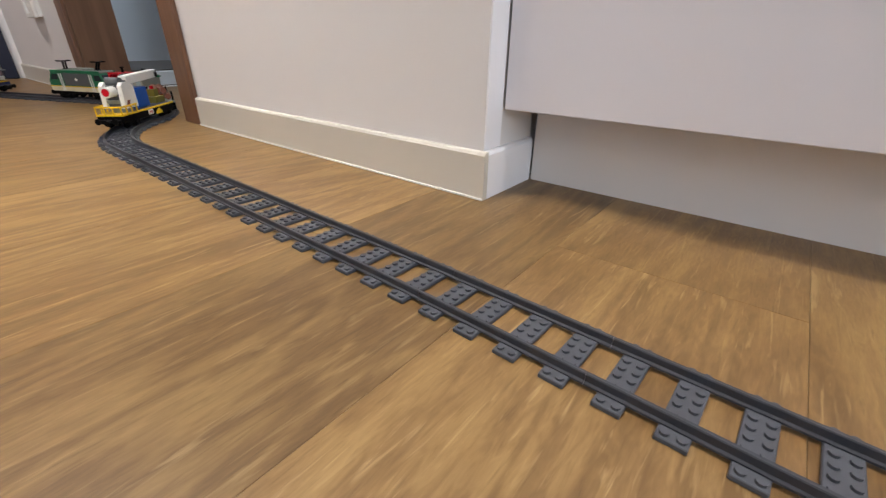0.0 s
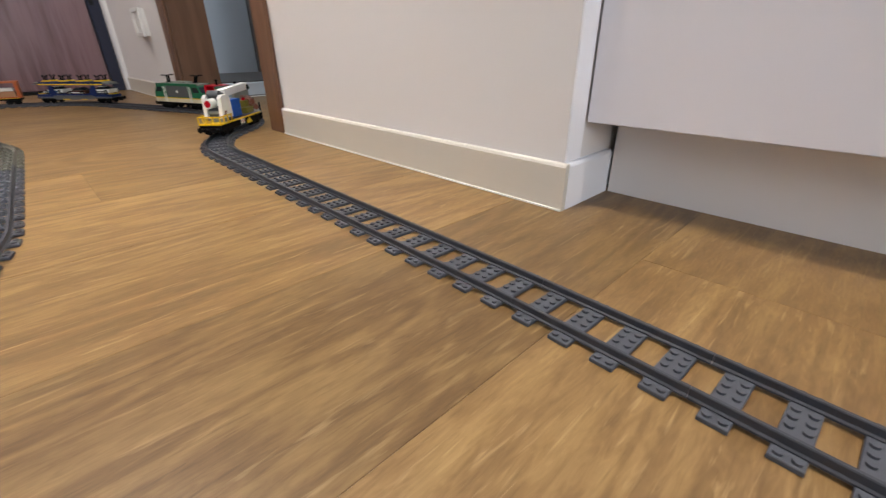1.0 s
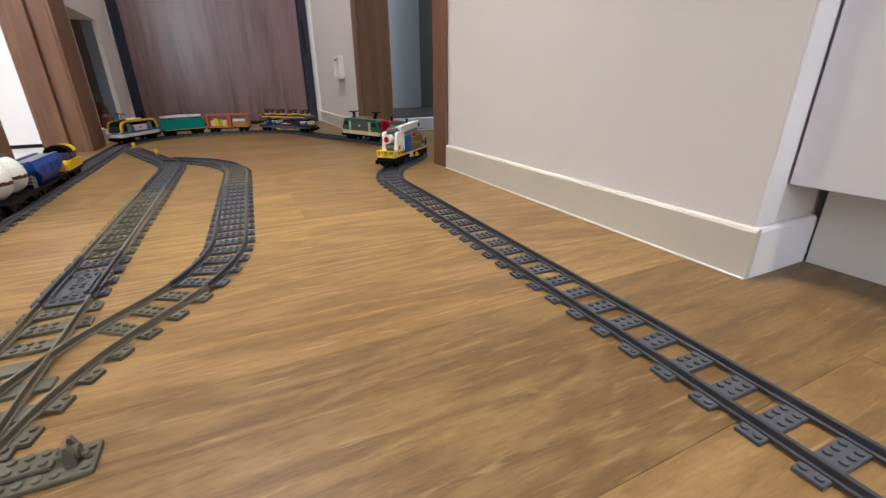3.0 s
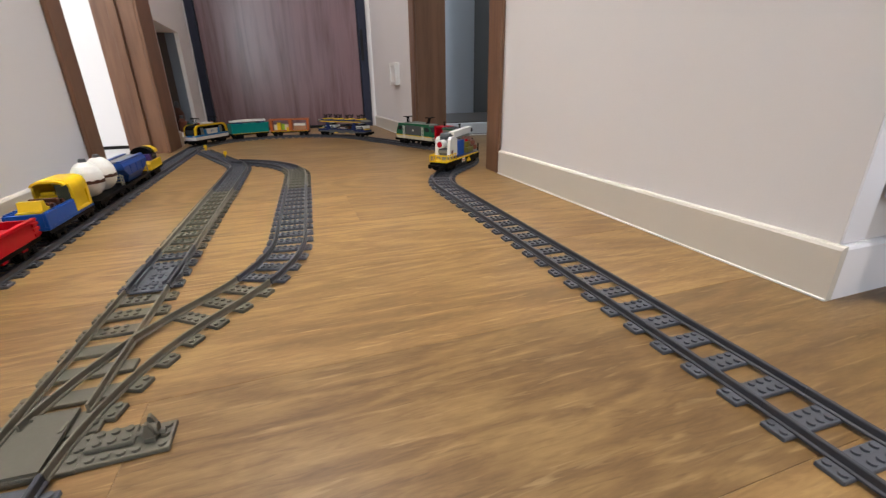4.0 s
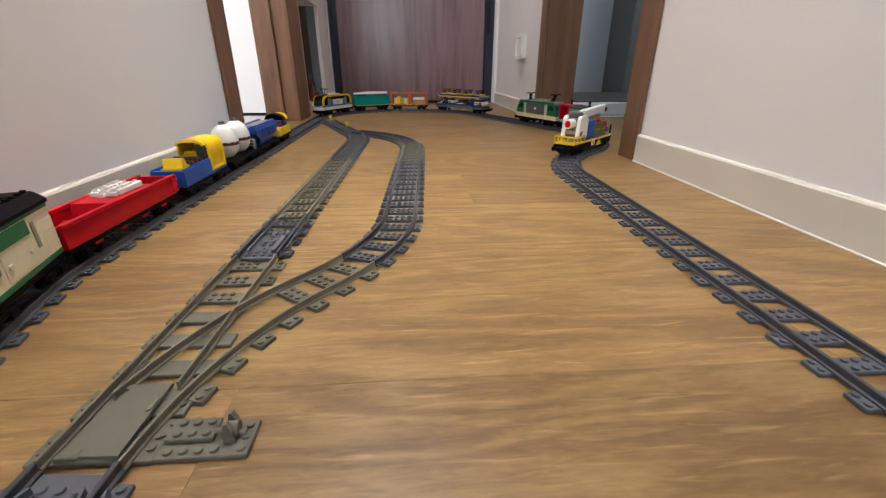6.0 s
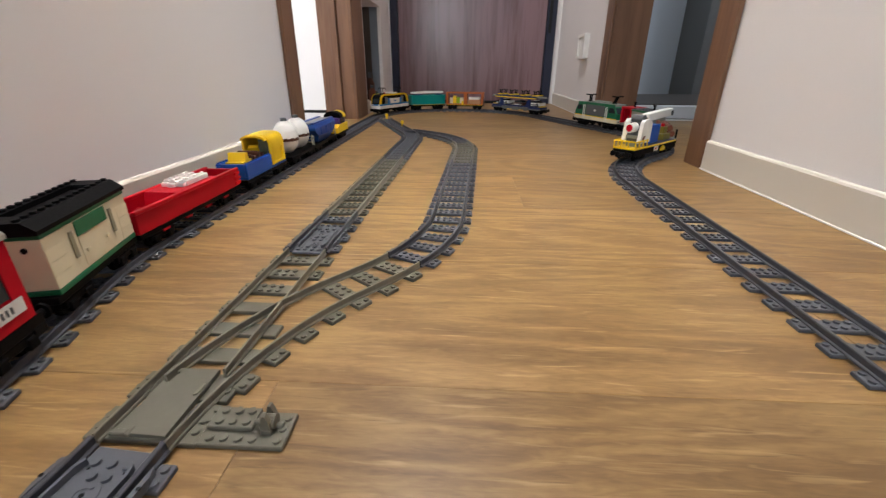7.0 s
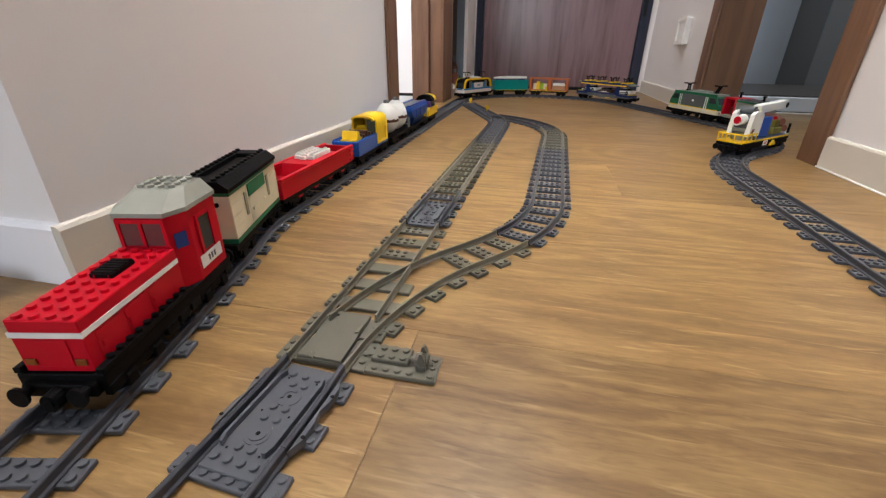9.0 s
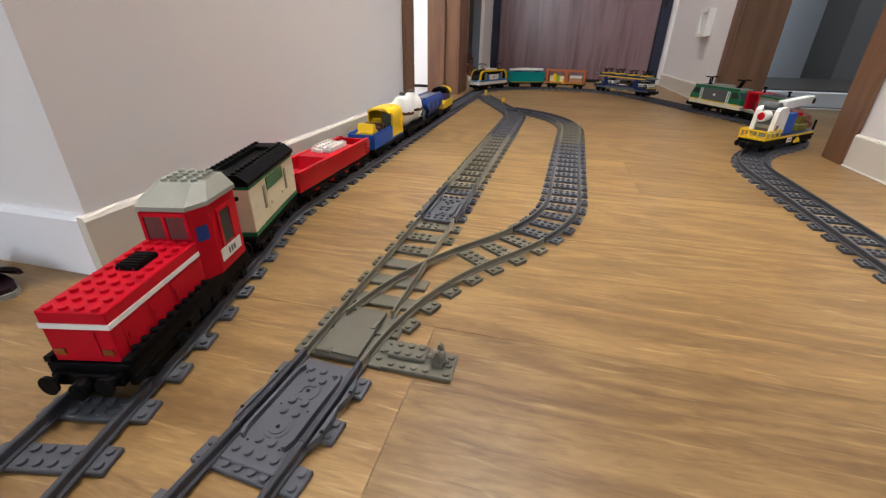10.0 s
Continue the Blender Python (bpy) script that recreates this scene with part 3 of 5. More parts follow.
def lay(line, s0, s1, group, material=TRACK_GREY, mesh=None, z=0.0, label="dark bluish grey plastic toy track section with studs", pitch=PITCH):
    """Sections of four sleepers and two rails, end to end along a line."""
    mesh = mesh or SLEEPER
    s = s0
    while s < s1 - 0.02:
        e = min(s + 4 * pitch, s1)
        root = thing("track_section", label, "toy track", line.place(s, z), group)
        inv = root.matrix_basis.inverted()
        k = 0
        while s + (k + 0.5) * pitch < e + 0.001:
            ob = new("sleeper", mesh)
            ob.parent = root
            ob.matrix_basis = inv @ line.place(s + (k + 0.5) * pitch, z)
            k += 1
        for side in (-1, 1):
            rail(line, s + 0.0001, e - 0.0002, side, root, material, z)
        s = e


lay(MAIN, 0.009, MAIN.length, "main line sections", pitch=0.0321)
lay(SIDING, 0.013, 0.589, "siding sections")
OLD_LABEL = "aged warm grey plastic toy track section with studs"
lay(SIDING, 0.845, 0.973, "siding sections", z=0.0009)
lay(SIDING, 0.973, 1.357, "siding sections", OLD_GREY, OLD_SLEEPER, 0.0009, OLD_LABEL)
lay(SIDING, 1.357, SIDING.length - 0.05, "siding sections", z=0.0009)
lay(LOOP, 0.284, 0.796, "passing loop sections", z=0.0006)
lay(LOOP, 0.796, 1.052, "passing loop sections", OLD_GREY, OLD_SLEEPER, 0.0006, OLD_LABEL)
lay(LOOP, 1.052, LOOP.length - 0.035, "passing loop sections", z=0.0006)

# the points (switch) where the loop leaves the siding: aged grey
sw = thing("track_points", "aged warm grey toy railway points with crossing rails and lever plate", "toy track", pose(-0.1735, 0.169, 0))
inv = sw.matrix_basis.inverted()
for k in range(8):
    bm = B()
    if k < 2:
        box(bm, -0.0325, 0.0325, k * PITCH + 0.004, k * PITCH + 0.028, 0, 0.0034, 0.0005)
        for x in (-0.0285, 0.0285):
            studs(bm, x, k * PITCH + 0.012, 1, 2, 0.0034)
    else:
        box(bm, -0.0320, 0.0180 if 3 < k < 6 else 0.0320, k * PITCH + 0.0082, k * PITCH + 0.0238, 0, 0.0034, 0.0005)
        studs(bm, -0.0280, k * PITCH + 0.012, 1, 2, 0.0034)
        if k > 4:
            studs(bm, -0.012, k * PITCH + 0.012, 3, 2, 0.0034)
        if k > 5:
            studs(bm, 0.028, k * PITCH + 0.012, 1, 2, 0.0034)
    ob = part("sleeper", bm, OLD_GREY, sw)
    ob.matrix_basis = inv @ pose(-0.1735, 0.169, 0, 0, 0, -1.3)
for k in range(8):
    s = 0.044 + k * PITCH
    bm = B()
    wide = k > 4
    box(bm, -0.0076, 0.0076, -0.032, 0.032 if wide else -0.012, 0.0, 0.0037, 0.0005)
    studs(bm, -0.004, -0.028, 2, 1, 0.0037)
    if wide:
        studs(bm, -0.004, -0.012, 2, 4, 0.0037)
        studs(bm, -0.004, 0.028, 2, 1, 0.0037)
    ob = part("sleeper", bm, OLD_GREY, sw)
    ob.matrix_basis = inv @ LOOP.place(s)
bm = B()
box(bm, -0.0165, 0.0165, 0.004, 0.060, 0.0036, 0.0050, 0.0006)
cover = part("cover_plate", bm, OLD_GREY, sw, "smooth warm grey plate between the rails")
bm = B()
prism(bm, [(-0.0040, 0.0055), (0.0165, 0.0045), (0.0165, 0.0595), (-0.0100, 0.0595), (-0.0100, 0.0560), (-0.0075, 0.0560)], 0.0048, 0.0072, "z")
part("raised_plate", bm, OLD_GREY, cover)
bm = B()
box(bm, -0.0160, -0.0062, 0.0045, 0.0085, 0.0048, 0.0078, 0.0006)
box(bm, -0.0078, -0.0046, 0.0045, 0.0115, 0.0048, 0.0072, 0.0006)
part("stop_lip", bm, OLD_GREY, cover)
bm = B()
prism(bm, [(0.0135, 0.0350), (0.0160, 0.0360), (0.0160, 0.0450), (0.0148, 0.0450)], 0.0070, 0.0084, "z")
part("blade_tip", bm, OLD_RAIL, sw, "pale worn tip of the moving blade")
for side in (-1, 1):
    rail(SIDING, 0.590 if side > 0 else 0.646, 0.844, side, sw, OLD_GREY, 0.0, 0.55)
    rail(LOOP, 0.060 if side > 0 else 0.015, 0.2835, side, sw, OLD_GREY, 0.0003, 0.55)
bm = B()
box(bm, 0.0325, 0.0805, 0.004, 0.029, 0, 0.0034, 0.0005)
studs(bm, 0.0385, 0.008, 4, 1, 0.0034)
studs(bm, 0.0765, 0.008, 1, 3, 0.0034)
part("lever_plate", bm, OLD_GREY, sw)
bm = B()
box(bm, 0.034, 0.060, 0.0135, 0.0285, 0.0034, 0.0066, 0.0005)
studs(bm, 0.040, 0.017, 3, 2, 0.0066, 0.0078)
part("lever_housing", bm, OLD_GREY, sw)
bm = B()
box(bm, 0.066, 0.0725, 0.011, 0.023, 0.0034, 0.0075, 0.0006)
for y in (0.0112, 0.0190):
    prism(bm, [(0.0662, 0.0075), (0.0722, 0.0075), (0.0718, 0.0125), (0.0700, 0.0172), (0.0684, 0.0172), (0.0672, 0.0125)], y, y + 0.0034, "y")
tube(bm, (0.0650, 0.017, 0.0090), (0.0735, 0.017, 0.0090), 0.0042, sides=14)
tube(bm, (0.0610, 0.017, 0.0078), (0.0668, 0.017, 0.0078), 0.0016)
tube(bm, (0.0720, 0.017, 0.0060), (0.0770, 0.017, 0.0060), 0.0016)
part("lever", bm, OLD_GREY, sw)

# raised decks on the sections beside the points
def deck(line, s, label):
    root = thing("track_deck", label, "toy track", line.place(s, 0.0))
    bm = B()
    box(bm, -0.0400, 0.0395, -0.0165, 0.0165, 0.0036, 0.0060, 0.0005)
    for x, ys in ((-0.033, (-0.012, -0.004, 0.004, 0.012)), (-0.025, (-0.004, 0.004)), (-0.0045, (-0.004, 0.004)), (0.0035, (-0.004, 0.004)), (0.0225, (-0.004, 0.004)), (0.0300, (-0.009, 0.0, 0.009))):
        for y in ys:
            tube(bm, (x, y, 0.0058), (x, y, 0.0077), 0.0025, sides=12)
    part("plate", bm, TRACK_GREY, root)
    for x, flip in ((-0.0150, 1), (0.0130, -1)):
        bm = B()
        tube(bm, (x, 0, 0.0058), (x, 0, 0.0064), 0.0076, 0.0074, sides=24)
        disc = part("disc", bm, TRACK_GREY, root)
        bm = B()
        for i in range(9):
            a0, a1 = (math.pi + 0.3 * i, math.pi + 0.3 * (i + 1)) if flip > 0 else (0.3 * i, 0.3 * (i + 1))
            prism(bm, [(x + r * math.sin(a - 0.6), r * math.cos(a - 0.6)) for r, a in ((0.0052, a0), (0.0052, a1), (0.0034, a1), (0.0034, a0))], 0.0064, 0.0070, "z")
        part("arc_mark", bm, TRACK_GREY, disc)
        bm = B()
        tube(bm, (x, 0, 0.0060), (x, 0, 0.00655), 0.0013, sides=12)
        part("screw_hole", bm, BLACK, disc)
    for x, y in ((-0.027, -0.010), (-0.027, 0.010), (-0.0005, -0.009), (-0.0005, 0.009), (0.0265, -0.010), (0.0265, 0.010)):
        bm = B()
        tube(bm, (x, y, 0.0058), (x, y, 0.00615), 0.0007, sides=8)
        part("pin_hole", bm, BLACK, root)
    for s in (-1, 1):
        bm = B()
        prism(bm, [(-0.027, s * 0.0120), (-0.022, s * 0.0138), (0.024, s * 0.0138), (0.029, s * 0.0120), (0.029, s * 0.0140), (0.024, s * 0.0156), (-0.022, s * 0.0156), (-0.027, s * 0.0140)], 0.0058, 0.0098, "z")
        part("guard_rail", bm, TRACK_GREY, root)
        bm = B()
        prism(bm, [(-0.022, s * 0.0240), (-0.014, s * 0.0268), (-0.002, s * 0.0268), (0.006, s * 0.0250), (0.014, s * 0.0268), (0.024, s * 0.0268), (0.030, s * 0.0240)], 0.0040, 0.0092, "z")
        part("outer_guard", bm, TRACK_GREY, root)
        for x in (-0.012, 0.018):
            bm = B()
            tube(bm, (x, s * 0.0262, 0.0090), (x, s * 0.0262, 0.0094), 0.0012, sides=10)
            part("pivot_hole", bm, BLACK, root)


deck(SIDING, 0.546, "bluish grey studded deck plate set between the rails")
deck(SIDING, 0.882, "bluish grey studded deck plate between far rails")

# small yellow markers on the far points' levers
for x, y in ((-0.306, 1.70), (-0.215, 1.487)):
    root = thing("points_lever", "far points lever plate with a small yellow handle", "toy track", pose(x, y, 0), "far levers")
    bm = B()
    box(bm, -0.024, 0.012, -0.008, 0.008, 0, 0.0034, 0.0005)
    part("plate", bm, OLD_GREY, root)
    bm = B()
    tube(bm, (0, 0, 0.0034), (0, 0, 0.014), 0.003)
    tube(bm, (0, 0, 0.014), (0, 0, 0.024), 0.006, 0.005)
    part("handle", bm, YELLOW, root)

# ---- toy trains: shared running gear ----
def bogie(root, x, length=0.036, half=0.019):
    """A black bogie frame with side axle boxes and four wheels."""
    bm = B()
    box(bm, x - length / 2, x + length / 2, -0.012, 0.012, 0.017, 0.0235, 0.0008)
    for y in (-half, half):
        s = 1 if y > 0 else -1
        box(bm, x - length / 2 - 0.004, x + length / 2 + 0.004, min(y, y + s * 0.004), max(y, y + s * 0.004), 0.0165, 0.0225, 0.0008)
        for k in (-1, 1):
            box(bm, x + k * length * 0.36 - 0.0045, x + k * length * 0.36 + 0.0045, min(y, y + s * 0.0055), max(y, y + s * 0.0055), 0.0130, 0.0205, 0.0008)
    frame_ob = part("bogie", bm, BLACK, root)
    for k in (-1, 1):
        for s in (-1, 1):
            bm = B()
            tube(bm, (x + k * length * 0.36, s * 0.0150, 0.0190), (x + k * length * 0.36, s * 0.0184, 0.0190), 0.0083, sides=18)
            tube(bm, (x + k * length * 0.36, s * 0.0140, 0.0190), (x + k * length * 0.36, s * 0.0152, 0.0190), 0.0098, sides=18)
            part("wheel", bm, BLACK, frame_ob)


def buffers(root, x, way):
    """Coupling beam with two round buffers and a magnet, at one end."""
    bm = B()
    box(bm, min(x, x + way * 0.006), max(x, x + way * 0.006), -0.020, 0.020, 0.0195, 0.0265, 0.0008)
    part("buffer_beam", bm, BLACK, root)
    for y in (-0.0155, 0.0155):
        bm = B()
        tube(bm, (x + way * 0.006, y, 0.0245), (x + way * 0.011, y, 0.0245), 0.0026)
        tube(bm, (x + way * 0.011, y, 0.0245), (x + way * 0.0130, y, 0.0245), 0.0050, 0.0053, 16)
        part("buffer", bm, BLACK, root)
    bm = B()
    tube(bm, (x + way * 0.006, 0, 0.0215), (x + way * 0.0135, 0, 0.0215), 0.0048, sides=14)
    tube(bm, (x + way * 0.0135, 0, 0.0215), (x + way * 0.0142, 0, 0.0215), 0.0026, sides=14)
    part("coupling_magnet", bm, BLACK, root)


def chassis(root, x0, x1, z0=0.0232, z1=0.0285, half=0.0238, material=None):
    bm = B()
    box(bm, x0, x1, -half, half, z0, z1, 0.0005)
    part("chassis", bm, material or BLACK, root)


def side_steps(root, xs, z=0.0175):
    for x in xs:
        for s in (-1, 1):
            bm = B()
            box(bm, x - 0.006, x + 0.006, min(s * 0.0200, s * 0.0245), max(s * 0.0200, s * 0.0245), z, z + 0.006, 0.0006)
            part("step", bm, BLACK, root)


def bars(root, name, x0, x1, y, z0, z1, material, count=3):
    """Small upright bars standing for unreadable lettering, on a side at y."""
    s = 1 if y > 0 else -1
    bm = B()
    w = (x1 - x0) / (2 * count - 1)
    for k in range(count):
        box(bm, x0 + 2 * k * w, x0 + (2 * k + 1) * w, min(y, y + s * 0.0003), max(y, y + s * 0.0003), z0, z1)
    part(name, bm, material, root)


def on_main(s, tall=1.0, long=1.0):
    """On the main line, s metres along; tall, long: how much taller and longer than the plain pattern."""
    return MAIN.place(s) @ Matrix.Translation((0, 0, -0.0155 * (tall - 1))) @ Matrix.Diagonal((long, 1, tall, 1))


# ---- red train by the left wall ----
t = thing("toy_locomotive", "bright red toy diesel locomotive with white stripe and light grey roof", "toy locomotive", on_main(4.951, 1.2))
chassis(t, -0.070, 0.078, 0.0225, 0.0300)
bogie(t, 0.048)
bogie(t, -0.042)
buffers(t, 0.076, 1)
buffers(t, -0.070, -1)
side_steps(t, (0.072, 0.018, 0.003, -0.012, -0.064))
bm = B()
box(bm, -0.012, 0.076, -0.0190, 0.0190, 0.0302, 0.0582, 0.0006)
studs(bm, -0.006, -0.0132, 10, 4, 0.0582, 0.0088, sides=12)
hood = part("hood", bm, RED, t)
for s in (-1, 1):
    bm = B()
    box(bm, -0.011, 0.0758, min(s * 0.0191, s * 0.0196), max(s * 0.0191, s * 0.0196), 0.0492, 0.0520)
    part("stripe", bm, WHITE, hood, "thin white stripe along the hood")
bm = B()
box(bm, 0.0761, 0.0766, -0.0196, 0.0196, 0.0492, 0.0520)
part("stripe", bm, WHITE, hood, "thin white stripe across the front")
bm = B()
box(bm, 0.0762, 0.0767, -0.0095, 0.0095, 0.0335, 0.0480, 0.0002)
part("front_panel", bm, RED, hood)
for s in (-1, 1):
    bm = B()
    box(bm, 0.0762, 0.0772, s * 0.0135 - 0.0030, s * 0.0135 + 0.0030, 0.0345, 0.0380, 0.0003)
    part("headlight", bm, AMBER, hood, "small dark amber headlight tile")
    for k in range(3):
        x = 0.004 + k * 0.0225
        bm = B()
        box(bm, x, x + 0.0195, min(s * 0.0191, s * 0.0194), max(s * 0.0191, s * 0.0194), 0.0318, 0.0475, 0.0001)
        part("side_panel", bm, RED, hood)
        bm = B()
        box(bm, x + 0.0165, x + 0.0180, min(s * 0.0195, s * 0.0202), max(s * 0.0195, s * 0.0202), 0.0385, 0.0420, 0.0002)
        part("latch", bm, RED, hood)
bm = B()
for k in range(6):
    box(bm, 0.012 + k * 0.0033, 0.0139 + k * 0.0033, -0.0066, 0.0066, 0.0600, 0.0613)
box(bm, 0.0115, 0.0315, -0.007, 0.007, 0.0583, 0.0604)
part("grille", bm, BLACK, hood, "black ribbed roof grille")
# footboard with round rivets along both sides
for s in (-1, 1):
    bm = B()
    box(bm, -0.010, 0.078, min(s * 0.0200, s * 0.0245), max(s * 0.0200, s * 0.0245), 0.0302, 0.0334, 0.0004)
    for k in range(10):
        tube(bm, (-0.004 + k * 0.008, s * 0.0222, 0.0332), (-0.004 + k * 0.008, s * 0.0222, 0.0350), 0.0022)
    part("footboard", bm, BLACK, t)
# cab with cut-off front corners
CAB = [(-0.0650, -0.0240), (-0.0270, -0.0240), (-0.0125, -0.0165), (-0.0125, 0.0165), (-0.0270, 0.0240), (-0.0650, 0.0240)]
bm = B()
prism(bm, CAB, 0.0302, 0.0770, "z")
cabin = part("cab", bm, RED, t)
for s in (-1, 1):
    for x0, x1, z0, z1, mat, nm in ((-0.0515, -0.0370, 0.0470, 0.0690, SMOKE, "side_window"), (-0.0600, -0.0300, 0.0365, 0.0450, WHITE, "number_plate")):
        bm = B()
        box(bm, x0, x1, *sorted((s * 0.0241, s * 0.0246)), z0, z1, 0.0001)
        part(nm, bm, mat, cabin, "white plate with dark bars" if nm == "number_plate" else "dim side window")
    bm = B()
    for x0, x1, z0, z1 in ((-0.0545, -0.0515, 0.0455, 0.0715), (-0.0370, -0.0340, 0.0455, 0.0715), (-0.0515, -0.0370, 0.0690, 0.0715)):
        box(bm, x0, x1, *sorted((s * 0.0241, s * 0.0254)), z0, z1, 0.0002)
    part("window_frame", bm, RED, cabin)
    bars(cabin, "lettering", -0.0500, -0.0400, s * 0.0246, 0.0388, 0.0427, DGREY, 3)
    bm = B()
    c = Vector((-0.01975, s * 0.02025))
    d = Vector((0.0145, -s * 0.0075)).normalized() * 0.0045
    n = Vector((d.y, -d.x)).normalized() * 0.0006
    if n.x < 0:
        n = -n
    prism(bm, [tuple(c - d), tuple(c + d), tuple(c + d + n), tuple(c - d + n)], 0.0560, 0.0655, "z")
    part("blue_tile", bm, NAVY_GLASS, cabin, "dark blue pane")
for y0, y1 in ((-0.0150, -0.0015), (0.0015, 0.0150)):
    bm = B()
    box(bm, -0.0124, -0.0119, y0, y1, 0.0595, 0.0735, 0.0001)
    part("windscreen", bm, RED_GLASS, cabin, "reddish tinted windscreen")
bm = B()
for y in (-0.0165, -0.0012, 0.0145):
    box(bm, -0.0124, -0.0110, y, y + 0.0024, 0.0585, 0.0750)
box(bm, -0.0124, -0.0110, -0.0165, 0.0165, 0.0735, 0.0760)
part("windscreen_frame", bm, RED, cabin)
bm = B()
vs = []
for z, c, q, k in ((0.0770, -0.0385, 1.06, 1.05), (0.0796, -0.0385, 1.06, 1.05), (0.0880, -0.0490, 0.60, 0.74)):
    vs.append([bm.verts.new((c + (x + 0.0385) * q, y * k, z)) for x, y in CAB])
for p, q in zip(vs, vs[1:]):
    for i in range(6):
        j = (i + 1) % 6
        bm.faces.new((p[i], p[j], q[j], q[i]))
bm.faces.new(vs[0][::-1])
bm.faces.new(vs[-1])
studs(bm, -0.0612, -0.0112, 4, 4, 0.0880, 0.0075)
part("roof", bm, GREY, t, "light grey sloped roof with studs")

# cream mail car
t = thing("toy_mail_car", "cream toy mail car with green trim and black studded roof", "toy wagon", on_main(4.792, 1.13, 1.15))
chassis(t, -0.058, 0.058)
bogie(t, 0.036, 0.026)
bogie(t, -0.036, 0.026)
bm = B()
box(bm, -0.054, 0.054, -0.0240, 0.0240, 0.0325, 0.0690, 0.0006)
body = part("body", bm, CREAM, t)
for k in range(3):
    z = 0.0325 + 0.0096 * (k + 1)
    for s in (-1, 1):
        for xa, xb in ((-0.054, -0.0362), (0.0362, 0.054)):
            bm = B()
            box(bm, xa, xb, *sorted((s * 0.02395, s * 0.02425)), z - 0.0092, z - 0.0004)
            part("brick", bm, CREAM, body)
for z0, z1 in ((0.0287, 0.0325), (0.0690, 0.0722)):
    bm = B()
    box(bm, -0.0545, 0.0545, -0.0245, 0.0245, z0, z1, 0.0004)
    part("trim_strip", bm, GREEN, t, "green plate strip")
for s in (-1, 1):
    a, b = sorted((s * 0.0241, s * 0.0252))
    bm = B()
    box(bm, -0.020, 0.020, a, b, 0.0575, 0.0685, 0.0003)
    part("door_header", bm, GREEN, body)
    for x in (-0.0265, 0.0265):
        bm = B()
        box(bm, x - 0.0022, x + 0.0022, a, b, 0.0440, 0.0640, 0.0003)
        part("pillar", bm, DARK_TAN, body, "grey-green upright strip")
    a, b = sorted((s * 0.0241, s * 0.0246))
    bm = B()
    box(bm, -0.0195, 0.0195, a, b, 0.0345, 0.0572, 0.0002)
    part("sliding_door", bm, CREAM, body)
    for x in (-0.014, 0.014):
        bm = B()
        a2, b2 = sorted((s * 0.0246, s * 0.0262))
        box(bm, x - 0.002, x + 0.002, a2, b2, 0.0440, 0.0465)
        part("handle", bm, CREAM, body)
bm = B()
for s in (-1, 1):
    prism(bm, [(s * 0.0255, 0.0722), (s * 0.0255, 0.0752), (s * 0.0168, 0.0812), (s * 0.0085, 0.0812), (s * 0.0085, 0.0722)], -0.0560, 0.0560, "x")
for x0, x1 in ((-0.0560, -0.0400), (0.0400, 0.0560)):
    box(bm, x0, x1, -0.0085, 0.0085, 0.0722, 0.0812)
for y in (-0.0128, 0.0128):
    studs(bm, -0.0520, y, 14, 1, 0.0812)
box(bm, -0.040, 0.040, -0.009, 0.009, 0.0722, 0.0775)
part("roof", bm, BLACK, t, "black sloped roof with a long recess and studs")
bm = B()
tube(bm, (0.0541, 0.012, 0.062), (0.0552, 0.012, 0.062), 0.002)
part("lamp", bm, BLACK, t)

# red gondola
t = thing("toy_gondola", "long red open toy wagon with a white studded load", "toy wagon", on_main(4.617, 1.08, 1.07))
chassis(t, -0.098, 0.098, material=BLACK)
bogie(t, 0.066, 0.03)
bogie(t, -0.066, 0.03)
bm = B()
box(bm, -0.096, 0.096, -0.0240, 0.0240, 0.0287, 0.0320)
for s in (-1, 1):
    a, b = sorted((s * 0.0212, s * 0.0244))
    box(bm, -0.098, 0.098, a, b, 0.0287, 0.0485, 0.0005)
    a, b = sorted((s * 0.0206, s * 0.0256))
    box(bm, -0.0985, 0.0985, a, b, 0.0485, 0.0520, 0.0005)
for x in (-0.098, 0.0945):
    box(bm, x, x + 0.0035, -0.0215, 0.0215, 0.0287, 0.0500)
body = part("body", bm, RED, t)
for s in (-1, 1):
    for k in range(3):
        bm = B()
        box(bm, -0.0992, -0.0860, *sorted((s * 0.0244, s * 0.0259)), 0.0305 + 0.0064 * k, 0.0345 + 0.0064 * k, 0.0004)
        part("ridge", bm, RED, body)
for k in range(4):
    for s in (-1, 1):
        bm = B()
        a, b = sorted((s * 0.0196, s * 0.0236))
        x = -0.060 + k * 0.04
        prism(bm, [(x - 0.008, 0.0286), (x + 0.008, 0.0286), (x + 0.005, 0.0210), (x - 0.005, 0.0210)], a, b, "y")
        part("bracket", bm, RED, t)
bm = B()
prism(bm, [(-0.050, 0.0322), (0.034, 0.0322), (0.028, 0.0515), (-0.050, 0.0515)], -0.0195, 0.0195, "y")
part("bulkhead", bm, RED, t, "red block with a sloped face inside the wagon")
for x0, x1 in ((0.052, 0.076), (-0.090, -0.072)):
    bm = B()
    prism(bm, [(x0, 0.0322), (x1, 0.0322), (x0, 0.0420)], -0.012, 0.012, "y")
    part("ramp", bm, RED, t)
t2 = thing("toy_load", "white studded bricks lying on the red wagon's block", "toy cargo", on_main(4.597, 1.08))
